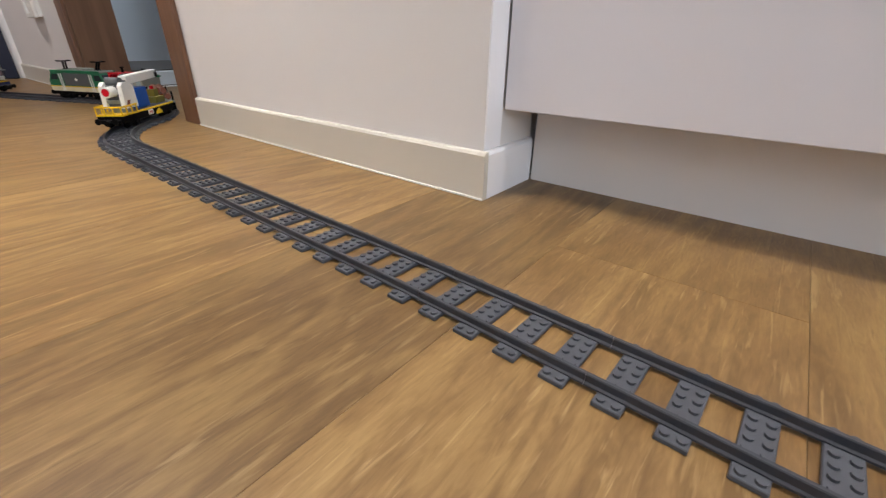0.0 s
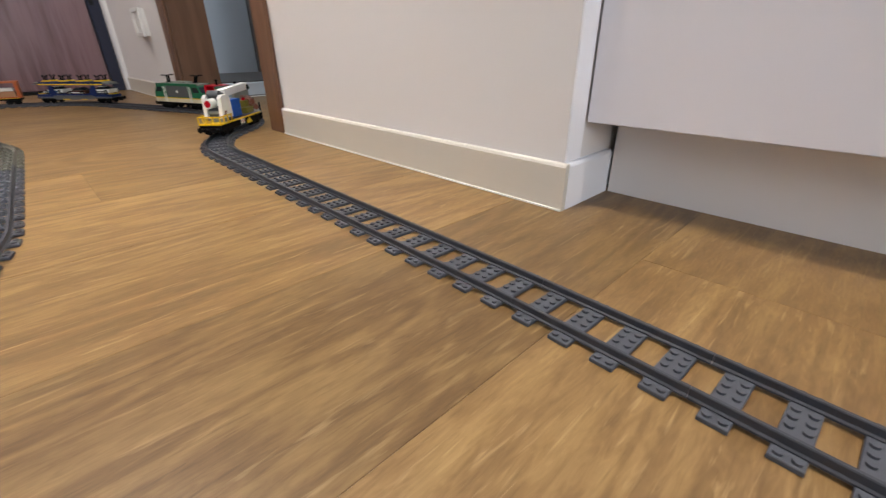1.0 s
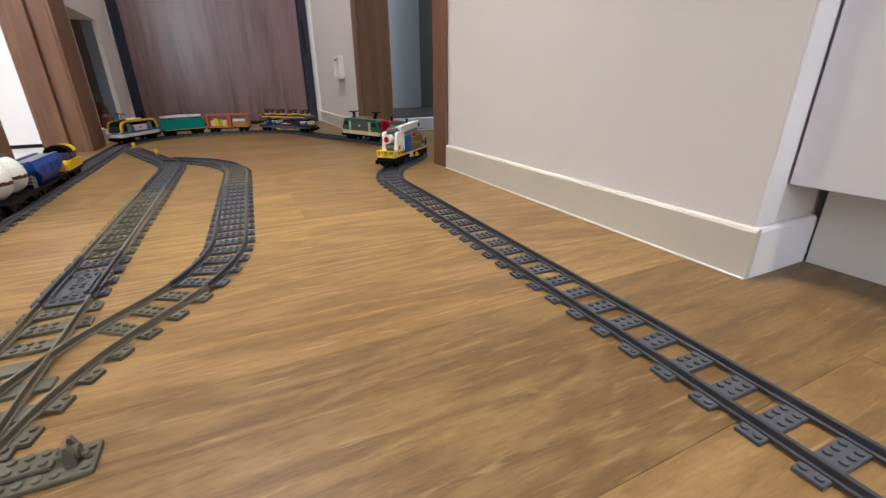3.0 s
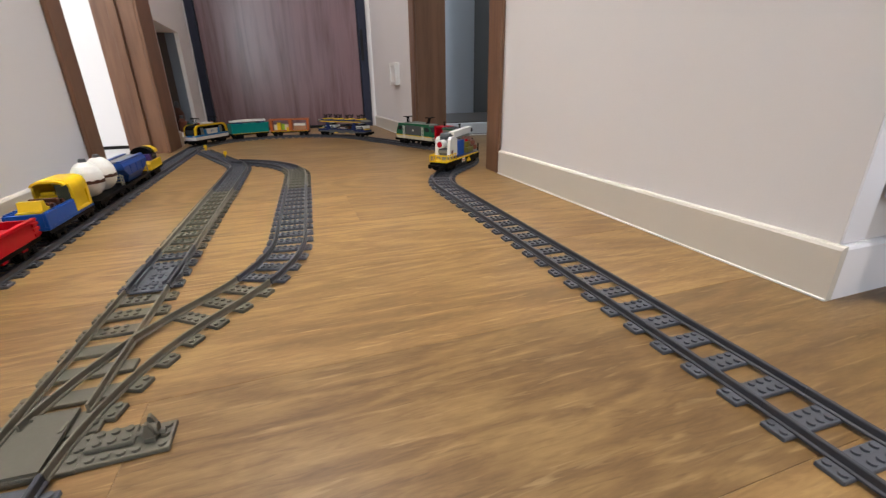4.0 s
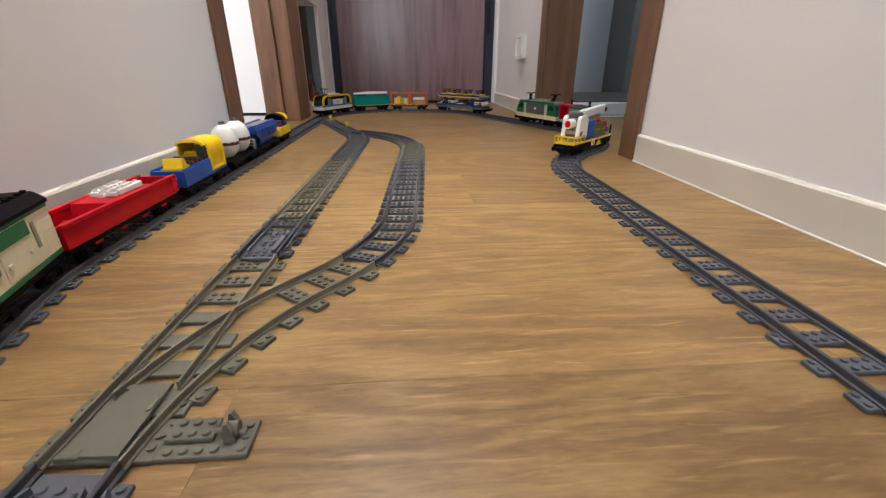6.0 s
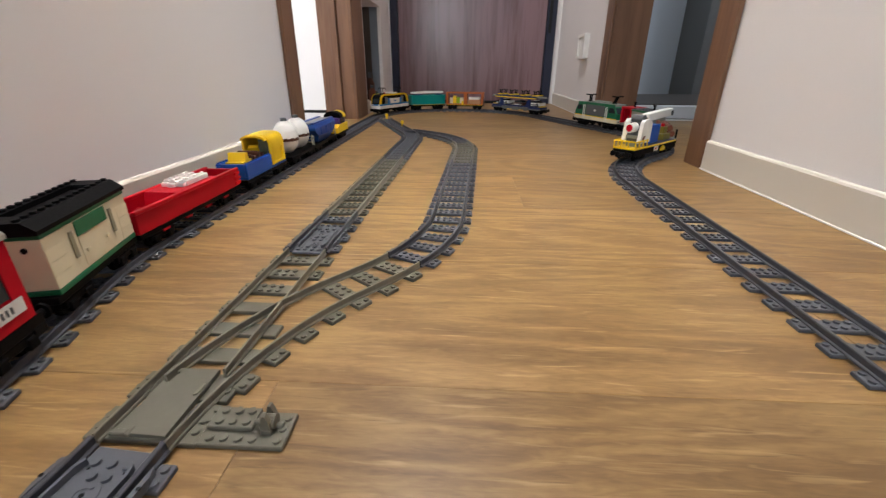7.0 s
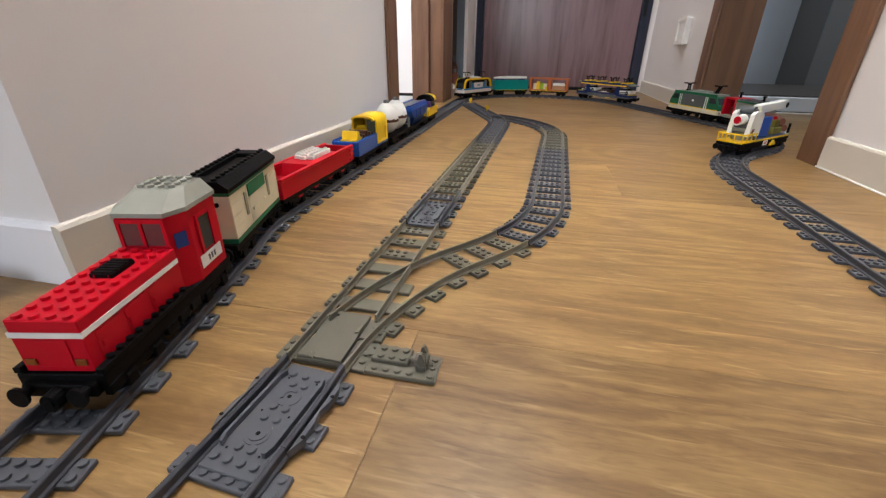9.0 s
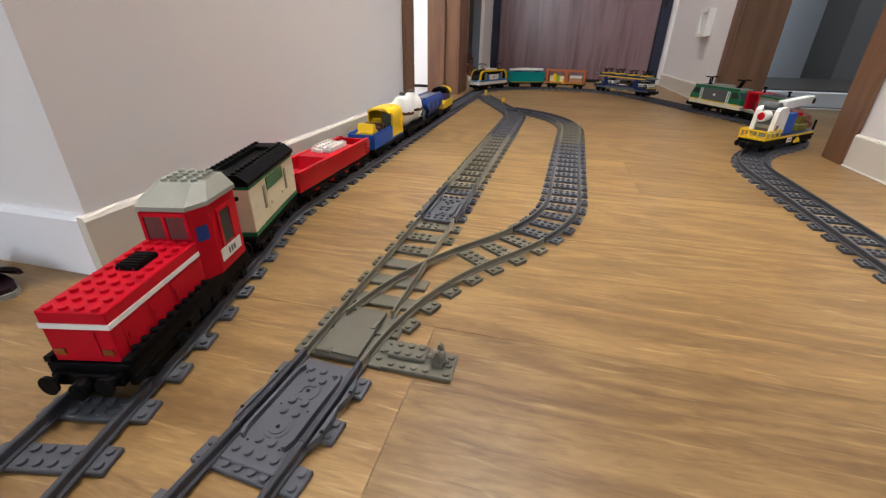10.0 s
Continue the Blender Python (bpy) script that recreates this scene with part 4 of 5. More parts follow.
for k, y in enumerate((-0.0155, -0.0052, 0.0051)):
    x = -0.026 + 0.004 * (k % 2)
    bm = B()
    box(bm, x, x + 0.046, y, y + 0.0100, 0.0517, 0.0575, 0.0005)
    box(bm, x + 0.0462, x + 0.052, y + 0.0012, y + 0.0088, 0.0517, 0.0560, 0.0005)
    studs(bm, x + 0.005, y + 0.005, 6, 1, 0.0575)
    part("brick", bm, WHITE, t2)

# blue wagon with a yellow cab
t = thing("toy_work_wagon", "blue toy wagon with an arched yellow cab and brown load", "toy wagon", on_main(4.410))
chassis(t, -0.078, 0.078)
bogie(t, 0.050, 0.03)
bogie(t, -0.050, 0.03)
bm = B()
box(bm, -0.075, 0.075, -0.0240, 0.0240, 0.0287, 0.0330, 0.0004)
for s in (-1, 1):
    a, b = sorted((s * 0.0200, s * 0.0243))
    box(bm, -0.014, 0.075, a, b, 0.0330, 0.0525, 0.0004)
    studs(bm, -0.010, s * 0.0220, 11, 1, 0.0525)
box(bm, 0.070, 0.075, -0.0200, 0.0200, 0.0330, 0.0525, 0.0004)
part("tub", bm, BLUE, t)
def squarish(k, w, h):
    """A point on a flattened arch with rounded shoulders."""
    c, s = math.cos(k * 0.19635), math.sin(k * 0.19635)
    return math.copysign(w * abs(c) ** 0.55, c), 0.0600 + h * max(s, 0.0) ** 0.55


arch = [squarish(k, 0.0250, 0.0245) for k in range(17)]
arch_in = [squarish(k, 0.0222, 0.0217) for k in range(16, -1, -1)]
bm = B()
prism(bm, arch + arch_in, -0.070, -0.014, "x")
prism(bm, [(x * 0.97, z - 0.0006) for x, z in arch[3:14]] + [(x * 0.97, z - 0.0006) for x, z in arch_in[3:14]], -0.0138, -0.004, "x")
cabin = part("cab_roof", bm, YELLOW, t, "low arched yellow cab roof with a visor")
for s in (-1, 1):
    for x0, x1 in ((-0.070, -0.061), (-0.021, -0.014)):
        bm = B()
        box(bm, x0, x1, *sorted((s * 0.0215, s * 0.0254)), 0.0331, 0.0680, 0.0005)
        part("pillar", bm, YELLOW, cabin)
    bm = B()
    box(bm, -0.0608, -0.0212, *sorted((s * 0.0218, s * 0.0250)), 0.0331, 0.0375, 0.0004)
    part("side_sill", bm, YELLOW, cabin)
    bm = B()
    box(bm, -0.0608, -0.0212, *sorted((s * 0.0216, s * 0.0232)), 0.0375, 0.0690, 0.0003)
    part("side_panel", bm, YELLOW, cabin, "recessed yellow side panel")
bm = B()
box(bm, -0.0240, -0.0215, -0.0214, 0.0030, 0.0331, 0.0600, 0.0005)
box(bm, -0.0240, -0.0180, -0.0170, 0.0010, 0.0600, 0.0650, 0.0010)
part("front_panel", bm, YELLOW, cabin, "yellow panel closing half of the cab front")
bm = B()
box(bm, -0.0175, -0.0160, 0.0036, 0.0212, 0.0331, 0.0760, 0.0004)
part("front_window", bm, DARK_PANE, cabin, "dim grey-green window in the cab front")
bm = B()
prism(bm, [(0.0215 * c, z) for c, z in ((-1, 0.0331), (1, 0.0331), (1, 0.0700), (-1, 0.0700))], -0.0695, -0.0665, "x")
part("rear_wall", bm, YELLOW, cabin)
bm = B()
box(bm, -0.060, -0.044, -0.012, 0.012, 0.0331, 0.0420, 0.0008)
box(bm, -0.062, -0.058, -0.012, 0.012, 0.0420, 0.0620, 0.0008)
part("cab_seat", bm, SMOKE, cabin)
bm = B()
prism(bm, [(0.040, 0.0331), (0.068, 0.0331), (0.068, 0.0540), (0.060, 0.0540), (0.057, 0.0670), (0.050, 0.0670), (0.046, 0.0560), (0.040, 0.0560)], -0.012, 0.016, "y")
part("grab_bucket", bm, YELLOW, t, "yellow wedge piece")
bm = B()
for k in range(7):
    z = 0.0560 + 0.0022 * ((k * 5) % 4)
    box(bm, -0.010 + 0.007 * k, -0.0035 + 0.007 * k, -0.0185 + 0.002 * (k % 3), 0.0150 + 0.002 * (k % 2), 0.0331, z, 0.0012)
part("load", bm, BROWN, t, "heap of brown bricks")


# wagon with two white egg-shaped silos
t = thing("toy_silo_wagon", "toy wagon with two white egg-shaped silos banded brown", "toy wagon", on_main(4.236))
chassis(t, -0.070, 0.070)
bogie(t, 0.046, 0.03)
bogie(t, -0.046, 0.03)
for x in (-0.031, 0.031):
    bm = B()
    bmesh.ops.create_uvsphere(bm, u_segments=24, v_segments=16, radius=1)
    for v in bm.verts:
        k = 1.0 if v.co.z < 0 else 1.12
        v.co = Vector((x + v.co.x * 0.0262, v.co.y * 0.0245, 0.0600 + v.co.z * 0.0300 * k))
    silo = part("silo", bm, WHITE, t)
    for f in silo.data.polygons:
        f.use_smooth = True
    bm = B()
    for k in range(24):
        a0, a1 = 0.2618 * k, 0.2618 * (k + 1)
        prism(bm, [(x + 0.0266 * math.cos(a), 0.0249 * math.sin(a)) for a in (a0, a1)] + [(x + 0.0230 * math.cos(a), 0.0215 * math.sin(a)) for a in (a1, a0)], 0.0555, 0.0605 + 0.0012 * (k % 2), "z")
    part("band", bm, BROWN, silo, "brown studded band")
    for z, r in ((0.0735, 0.0243), (0.0840, 0.0180)):
        bm = B()
        for k in range(24):
            a0, a1 = 0.2618 * k, 0.2618 * (k + 1)
            prism(bm, [(x + r * math.cos(a), r * 0.935 * math.sin(a)) for a in (a0, a1)] + [(x + (r - 0.0022) * math.cos(a), (r - 0.0022) * 0.935 * math.sin(a)) for a in (a1, a0)], z, z + 0.0012, "z")
        part("seam", bm, WHITE, silo)
    bm = B()
    tube(bm, (x, 0, 0.0925), (x, 0, 0.0980), 0.0065, 0.0055, 14)
    part("filler_cap", bm, DGREY, silo)
bm = B()
for s in (-1, 1):
    for z in (0.036, 0.042, 0.048):
        tube(bm, (-0.069, s * 0.017, z), (-0.069, s * 0.004, z), 0.0011)
    tube(bm, (-0.069, s * 0.017, 0.0285), (-0.069, s * 0.017, 0.052), 0.0012)
part("ladder", bm, GREY, t)

# blue hopper
t = thing("toy_hopper", "blue toy hopper wagon with slanted sides", "toy wagon", on_main(4.082, 0.96, 1.12))
chassis(t, -0.080, 0.080)
bogie(t, 0.054, 0.03)
bogie(t, -0.054, 0.03)
bm = B()
rings = [[bm.verts.new((sx * x, sy * y, z)) for sx, sy in ((-1, -1), (1, -1), (1, 1), (-1, 1))] for x, y, z in ((0.040, 0.0150, 0.0287), (0.052, 0.0245, 0.0460), (0.069, 0.0245, 0.0600), (0.069, 0.0245, 0.0660), (0.066, 0.0205, 0.0740))]
for p, q in zip(rings, rings[1:]):
    for i in range(4):
        j = (i + 1) % 4
        bm.faces.new((p[i], p[j], q[j], q[i]))
bm.faces.new(rings[0][::-1])
bm.faces.new(rings[-1])
tank = part("tank", bm, HOPPER_BLUE, t, "blue hopper body narrowing downwards")
for s in (-1, 1):
    bm = B()
    box(bm, -0.066, 0.066, *sorted((s * 0.0120, s * 0.0200)), 0.0741, 0.0775, 0.0006)
    part("roof_rim", bm, HOPPER_BLUE, tank)
    for x in (-0.034, 0.0, 0.034):
        bm = B()
        box(bm, x - 0.0015, x + 0.0015, *sorted((s * 0.0240, s * 0.0256)), 0.0470, 0.0650, 0.0003)
        part("rib", bm, HOPPER_BLUE, tank)
bm = B()
box(bm, -0.060, 0.060, -0.0115, 0.0115, 0.0741, 0.0756, 0.0004)
part("hatch", bm, DGREY, tank, "dim grey hatch along the top")
for k in (-1, 1):
    bm = B()
    for s in (-1, 1):
        tube(bm, (k * 0.074, s * 0.020, 0.0285), (k * 0.074, s * 0.020, 0.0500), 0.0012, sides=8)
    for z in (0.036, 0.043, 0.0495):
        tube(bm, (k * 0.074, -0.020, z), (k * 0.074, 0.020, z), 0.0011, sides=8)
    part("end_ladder", bm, GREY, t, "light grey end ladder")

# yellow and black end car
t = thing("toy_crane_tender", "small yellow, black and purple toy end wagon", "toy wagon", on_main(3.935, 1.0, 1.1))
chassis(t, -0.050, 0.050)
bogie(t, 0.0, 0.05)
bm = B()
prism(bm, [(-0.046, 0.0287), (0.046, 0.0287), (0.046, 0.0420), (0.030, 0.0480), (-0.046, 0.0480)], -0.0240, 0.0240, "y")
part("base", bm, YELLOW, t)
bm = B()
box(bm, -0.034, 0.020, -0.0200, 0.0200, 0.0482, 0.0640, 0.0006)
part("cab", bm, PURPLE, t)
bm = B()
prism(bm, [(0.0225, 0.0640)] + [(0.0225 * math.cos(a * 0.3927), 0.0650 + 0.0150 * math.sin(a * 0.3927)) for a in range(0, 9)] + [(-0.0225, 0.0640)], -0.040, -0.012, "x")
part("roof", bm, YELLOW, t)
bm = B()
prism(bm, [(0.0235, 0.0640)] + [(0.0235 * math.cos(a * 0.3927), 0.0650 + 0.0160 * math.sin(a * 0.3927)) for a in range(0, 9)] + [(-0.0235, 0.0640)], -0.0115, 0.012, "x")
part("hood", bm, BLACK, t)
for s in (-1, 1):
    bm = B()
    a, b = sorted((s * 0.0201, s * 0.0215))
    box(bm, -0.024, 0.008, a, b, 0.0500, 0.0620)
    part("window", bm, SMOKE, t)

# ---- green train by the bathroom doorway ----
def pantograph(root, x, z, up=0.020, material=None):
    bm = B()
    m = material or BLACK
    box(bm, x - 0.008, x + 0.008, -0.006, 0.006, z, z + 0.003)
    for s in (-1, 1):
        tube(bm, (x - 0.006, s * 0.005, z + 0.002), (x + 0.006, s * 0.005, z + up * 0.55), 0.0011, sides=6)
        tube(bm, (x + 0.006, s * 0.005, z + up * 0.55), (x, s * 0.007, z + up), 0.0011, sides=6)
    tube(bm, (x, -0.016, z + up), (x, 0.016, z + up), 0.0014, sides=8)
    tube(bm, (x + 0.004, -0.014, z + up), (x + 0.004, 0.014, z + up), 0.0012, sides=8)
    for s in (-1, 1):
        tube(bm, (x, s * 0.016, z + up), (x + 0.001, s * 0.019, z + up - 0.005), 0.0012, sides=6)
    part("pantograph", bm, m, root)


def logo_bars(root, x, z, material):
    for s in (-1, 1):
        bm = B()
        a, b = sorted((s * 0.0246, s * 0.0250))
        prism(bm, [(x - 0.006, z), (x, z - 0.004), (x + 0.006, z), (x, z + 0.004)], a, b, "y")
        part("emblem", bm, material, root)


def post_pantograph(root, x, z, lean):
    """A black post with a flat cross head, leaning by so many metres."""
    bm = B()
    tube(bm, (x, 0, z), (x, 0, z + 0.003), 0.0075, sides=14)
    for s in (-1, 1):
        tube(bm, (x, s * 0.0035, z + 0.003), (x + lean, s * 0.0035, z + 0.019), 0.0024, sides=8)
    box(bm, x + lean - 0.0065, x + lean + 0.0065, -0.0160, 0.0160, z + 0.0185, z + 0.0205, 0.0004)
    for s in (-1, 1):
        box(bm, x + lean - 0.0080, x + lean + 0.0080, *sorted((s * 0.0130, s * 0.0160)), z + 0.0195, z + 0.0215, 0.0004)
    part("pantograph", bm, BLACK, root)


t = thing("toy_locomotive", "green toy electric locomotive with cream skirt and light grey roof", "toy locomotive", on_main(2.020, 1.15, 1.02))
chassis(t, -0.104, 0.104)
bogie(t, 0.064)
bogie(t, -0.064)
buffers(t, 0.104, 1)
buffers(t, -0.104, -1)
side_steps(t, (0.030, -0.030))
bm = B()
box(bm, -0.104, 0.104, -0.0243, 0.0243, 0.0287, 0.0385, 0.0006)
part("skirt", bm, CREAM, t, "cream lower stripe")
bm = B()
prism(bm, [(-0.103, 0.0387), (0.103, 0.0387), (0.1015, 0.0520), (0.088, 0.0720), (-0.088, 0.0720), (-0.1015, 0.0520)], -0.0240, 0.0240, "y")
body = part("body", bm, GREEN, t)
for s in (-1, 1):
    a, b = sorted((s * 0.0241, s * 0.0248))
    for k in (-1, 1):
        bm = B()
        prism(bm, [(k * 0.066, 0.0550), (k * 0.094, 0.0550), (k * 0.086, 0.0675), (k * 0.066, 0.0675)], a, b, "y")
        part("side_window", bm, SMOKE, body)
        for x in (0.0500, 0.0570):
            bm = B()
            box(bm, *sorted((k * x, k * (x + 0.0022))), *sorted((s * 0.0241, s * 0.0262)), 0.0300, 0.0690, 0.0004)
            part("handrail", bm, WHITE, body)
    bm = B()
    box(bm, -0.046, 0.046, a, b, 0.0425, 0.0700)
    part("side_panel", bm, DGREY, body, "dark grey side panel")
    bm = B()
    box(bm, -0.1035, 0.1035, a, b, 0.0387, 0.0408)
    part("stripe", bm, YELLOW, body, "thin yellow line above the cream stripe")
logo_bars(body, 0.0, 0.056, WHITE)
for k in (-1, 1):
    bm = B()
    prism(bm, [(k * 0.1000, 0.0540), (k * 0.0908, 0.0680), (k * 0.0920, 0.0687), (k * 0.1013, 0.0547)], -0.0205, 0.0205, "y")
    part("windscreen", bm, SMOKE, body)
    for s in (-1, 1):
        bm = B()
        a, b = sorted((k * 0.1040, k * 0.1050))
        box(bm, a, b, s * 0.016 - 0.003, s * 0.016 + 0.003, 0.0310, 0.0360)
        part("headlight", bm, GREY, t)
bm = B()
box(bm, -0.086, 0.086, -0.0215, 0.0215, 0.0722, 0.0765, 0.0006)
studs(bm, -0.068, -0.012, 5, 4, 0.0765)
studs(bm, 0.036, -0.012, 5, 4, 0.0765)
part("roof", bm, GREY, t, "light grey studded roof")
bm = B()
for s in (-1, 1):
    tube(bm, (-0.030, s * 0.012, 0.0800), (0.030, s * 0.012, 0.0800), 0.0014, sides=8)
for k in range(7):
    tube(bm, (-0.027 + k * 0.009, -0.012, 0.0800), (-0.027 + k * 0.009, 0.012, 0.0800), 0.0012, sides=8)
for s in (-1, 1):
    for x in (-0.028, 0.028):
        tube(bm, (x, s * 0.012, 0.0765), (x, s * 0.012, 0.0800), 0.0012, sides=8)
part("roof_rack", bm, GREY, t)
for s in (-1, 1):
    bm = B()
    box(bm, -0.0885, 0.0885, *sorted((s * 0.0217, s * 0.0248)), 0.0712, 0.0768, 0.0005)
    part("roof_edge", bm, GREEN, t)
post_pantograph(t, 0.058, 0.0765, 0)
post_pantograph(t, -0.058, 0.0765, -0.010)

t = thing("toy_cabin_wagon", "toy wagon with a red open frame and a light grey cabin", "toy wagon", on_main(1.832, 1.12, 0.98))
chassis(t, -0.076, 0.076)
bogie(t, 0.050, 0.03)
bogie(t, -0.050, 0.03)
bm = B()
box(bm, -0.074, 0.074, -0.0242, 0.0242, 0.0287, 0.0345, 0.0005)
part("deck", bm, GREY, t)
bm = B()
for x in (0.024, 0.070):
    for s in (-1, 1):
        a, b = sorted((s * 0.0180, s * 0.0243))
        box(bm, x - 0.004, x + 0.004, a, b, 0.0347, 0.0720, 0.0005)
box(bm, 0.020, 0.074, -0.0243, 0.0243, 0.0720, 0.0765, 0.0005)
box(bm, 0.070, 0.074, -0.0180, 0.0180, 0.0347, 0.0720)
part("frame", bm, RED, t, "red open frame")
# plain block and post in place of a toy figure
bm = B()
box(bm, 0.036, 0.058, -0.010, 0.010, 0.0347, 0.0520, 0.001)
tube(bm, (0.047, 0, 0.0520), (0.047, 0, 0.0620), 0.006, sides=14)
part("figure_stand_in", bm, BROWN, t)
bm = B()
prism(bm, [(-0.0230, 0.0347), (0.0230, 0.0347), (0.0245, 0.0690), (-0.0245, 0.0690)], -0.072, 0.018, "x")
cabin = part("cabin", bm, GREY, t, "light grey cabin with a green stripe")
for s in (-1, 1):
    a, b = sorted((s * 0.0244, s * 0.0250))
    bm = B()
    box(bm, -0.072, 0.018, a, b, 0.0432, 0.0455)
    part("stripe", bm, GREEN, cabin)
    bm = B()
    box(bm, -0.064, -0.044, a, b, 0.0480, 0.0630)
    part("window", bm, ICE, cabin)
    bm = B()
    box(bm, -0.020, 0.000, a, b, 0.0480, 0.0630)
    part("window", bm, ICE, cabin)
bm = B()
box(bm, -0.077, 0.019, -0.0270, 0.0270, 0.0692, 0.0728, 0.001)
part("roof_trim", bm, GREEN, t)
bm = B()
box(bm, -0.075, 0.019, -0.0255, 0.0255, 0.0729, 0.0745, 0.0006)
studs(bm, -0.068, -0.020, 11, 6, 0.0745, sides=8)
part("cabin_roof", bm, DGREY, t, "dark grey studded cabin roof")
for x in (-0.050, 0.044):
    bm = B()
    z = 0.0745 if x < 0 else 0.0765
    tube(bm, (x, 0, z), (x, 0, z + 0.010), 0.0035, 0.0025)
    tube(bm, (x, 0, z + 0.010), (x, 0, z + 0.013), 0.0048)
    part("chimney", bm, BLACK, t)

t = thing("toy_log_wagon", "flat toy wagon for logs with grey deck", "toy wagon", on_main(1.672, 1.08, 0.88))
chassis(t, -0.086, 0.086)
bogie(t, 0.060, 0.03)
bogie(t, -0.060, 0.03)
bm = B()
box(bm, -0.086, 0.086, -0.0240, 0.0240, 0.0287, 0.0325, 0.0005)
part("deck", bm, GREY, t)
for x in (-0.076, 0.076):
    for s in (-1, 1):
        bm = B()
        box(bm, x - 0.003, x + 0.003, s * 0.021 - 0.002, s * 0.021 + 0.002, 0.0326, 0.0520, 0.0004)
        part("stake", bm, BLACK, t)
for i, (y, z) in enumerate(((-0.013, 0.0405), (0.0, 0.0405), (0.013, 0.0405), (-0.0065, 0.0530), (0.0065, 0.0530))):
    log = thing("toy_log", "reddish brown round toy log on the flat wagon", "toy log", on_main(1.672, 1.08, 0.88), "logs")
    bm = B()
    tube(bm, (-0.066 + 0.004 * (i % 3), y, z), (0.066 - 0.003 * (i % 2), y, z), 0.0064, sides=16)
    for k in range(6):
        x = -0.058 + k * 0.022
        tube(bm, (x, y, z), (x + 0.0012, y, z), 0.0067, sides=16)
    part("stem", bm, LOG, log)

t = thing("toy_crane_wagon", "yellow and black toy wagon carrying a white crane", "toy wagon", on_main(1.478, 1.1, 1.18))
chassis(t, -0.086, 0.086, 0.0200, 0.0316)
bogie(t, 0.058, 0.03)
bogie(t, -0.058, 0.03)
buffers(t, -0.086, -1)
bm = B()
box(bm, -0.086, -0.034, -0.0245, 0.0245, 0.0318, 0.0345, 0.0005)
for s in (-1, 1):
    a, b = sorted((s * 0.0222, s * 0.0250))
    box(bm, -0.034, 0.086, a, b, 0.0318, 0.0350, 0.0005)
part("deck", bm, YELLOW, t)
bm = B()
for s in (-1, 1):
    tube(bm, (-0.085, s * 0.0235, 0.0470), (-0.038, s * 0.0235, 0.0470), 0.0015, sides=8)
    for x in (-0.085, -0.070, -0.055, -0.040):
        tube(bm, (x, s * 0.0235, 0.0330), (x, s * 0.0235, 0.0470), 0.0013, sides=8)
tube(bm, (-0.085, -0.0235, 0.0470), (-0.085, 0.0235, 0.0470), 0.0015, sides=8)
for y in (-0.008, 0.008):
    tube(bm, (-0.085, y, 0.0330), (-0.085, y, 0.0470), 0.0013, sides=8)
part("railing", bm, YELLOW, t)
bm = B()
box(bm, -0.033, 0.085, -0.0220, 0.0220, 0.0317, 0.0352, 0.0005)
part("platform", bm, DBLUE, t)
bm = B()
tube(bm, (-0.046, 0, 0.0346), (-0.046, 0, 0.0420), 0.018, sides=20)
part("turntable", bm, GREY, t)
for s in (-1, 1):
    bm = B()
    prism(bm, [(-0.066, 0.0420), (-0.028, 0.0420), (-0.028, 0.0780), (-0.036, 0.0850), (-0.056, 0.0850), (-0.062, 0.0800)], *sorted((s * 0.0130, s * 0.0210)), "y")
    housing = part("crane_housing", bm, WHITE, t, "white upright crane side panel")
    bm = B()
    prism(bm, [(-0.062, 0.0455), (-0.054, 0.0455), (-0.048, 0.0555), (-0.056, 0.0555)], *sorted((s * 0.0211, s * 0.0215)), "y")
    part("warning_tile", bm, LOG, housing, "faded red striped tile")
bm = B()
box(bm, -0.060, -0.030, -0.0134, 0.0134, 0.0420, 0.0620, 0.0006)
box(bm, -0.056, -0.034, -0.0134, 0.0134, 0.0620, 0.0800, 0.0015)
part("winch", bm, DGREY, t)
bm = B()
box(bm, -0.064, -0.0602, -0.0130, 0.0130, 0.0500, 0.0560, 0.0004)
part("tail_plate", bm, GREY, t)
bm = B()
tube(bm, (-0.076, 0.001, 0.0705), (-0.0562, 0.001, 0.0705), 0.0092, sides=20)
drum = part("drum", bm, WHITE, t)
bm = B()
tube(bm, (-0.0768, 0.001, 0.0705), (-0.0760, 0.001, 0.0705), 0.0066, sides=20)
part("roundel", bm, RED, drum, "red round mark")
bm = B()
tube(bm, (-0.030, 0.0196, 0.0760), (-0.030, 0.0300, 0.0760), 0.0075, sides=18)
drum = part("side_drum", bm, WHITE, t)
bm = B()
tube(bm, (-0.030, 0.0300, 0.0760), (-0.030, 0.0307, 0.0760), 0.0056, sides=18)
part("roundel", bm, RED, drum, "red round mark")
bm = B()
tube(bm, (-0.048, -0.0124, 0.0860), (-0.048, 0.0124, 0.0860), 0.0072, sides=16)
tube(bm, (-0.036, -0.0030, 0.0840), (-0.022, -0.0030, 0.0840), 0.0030, sides=10)
part("winch_drum", bm, DGREY, t)
bm = B()
box(bm, -0.032, -0.024, -0.0100, 0.0100, 0.0800, 0.0840, 0.0004)
part("hinge", bm, YELLOW, t)
bm = B()
box(bm, -0.018, 0.018, -0.0160, 0.0160, 0.0366, 0.0720, 0.0008)
part("container", bm, BLUE, t)
bm = B()
turn = Matrix.Rotation(radians(-3), 4, "Y")
box(bm, -0.040, 0.062, -0.0075, 0.0075, -0.0075, 0.0075, 0.0012)
bmesh.ops.transform(bm, matrix=Matrix.Translation((0.018, 0, 0.0880)) @ turn, verts=bm.verts)
part("boom", bm, WHITE, t)
bm = B()
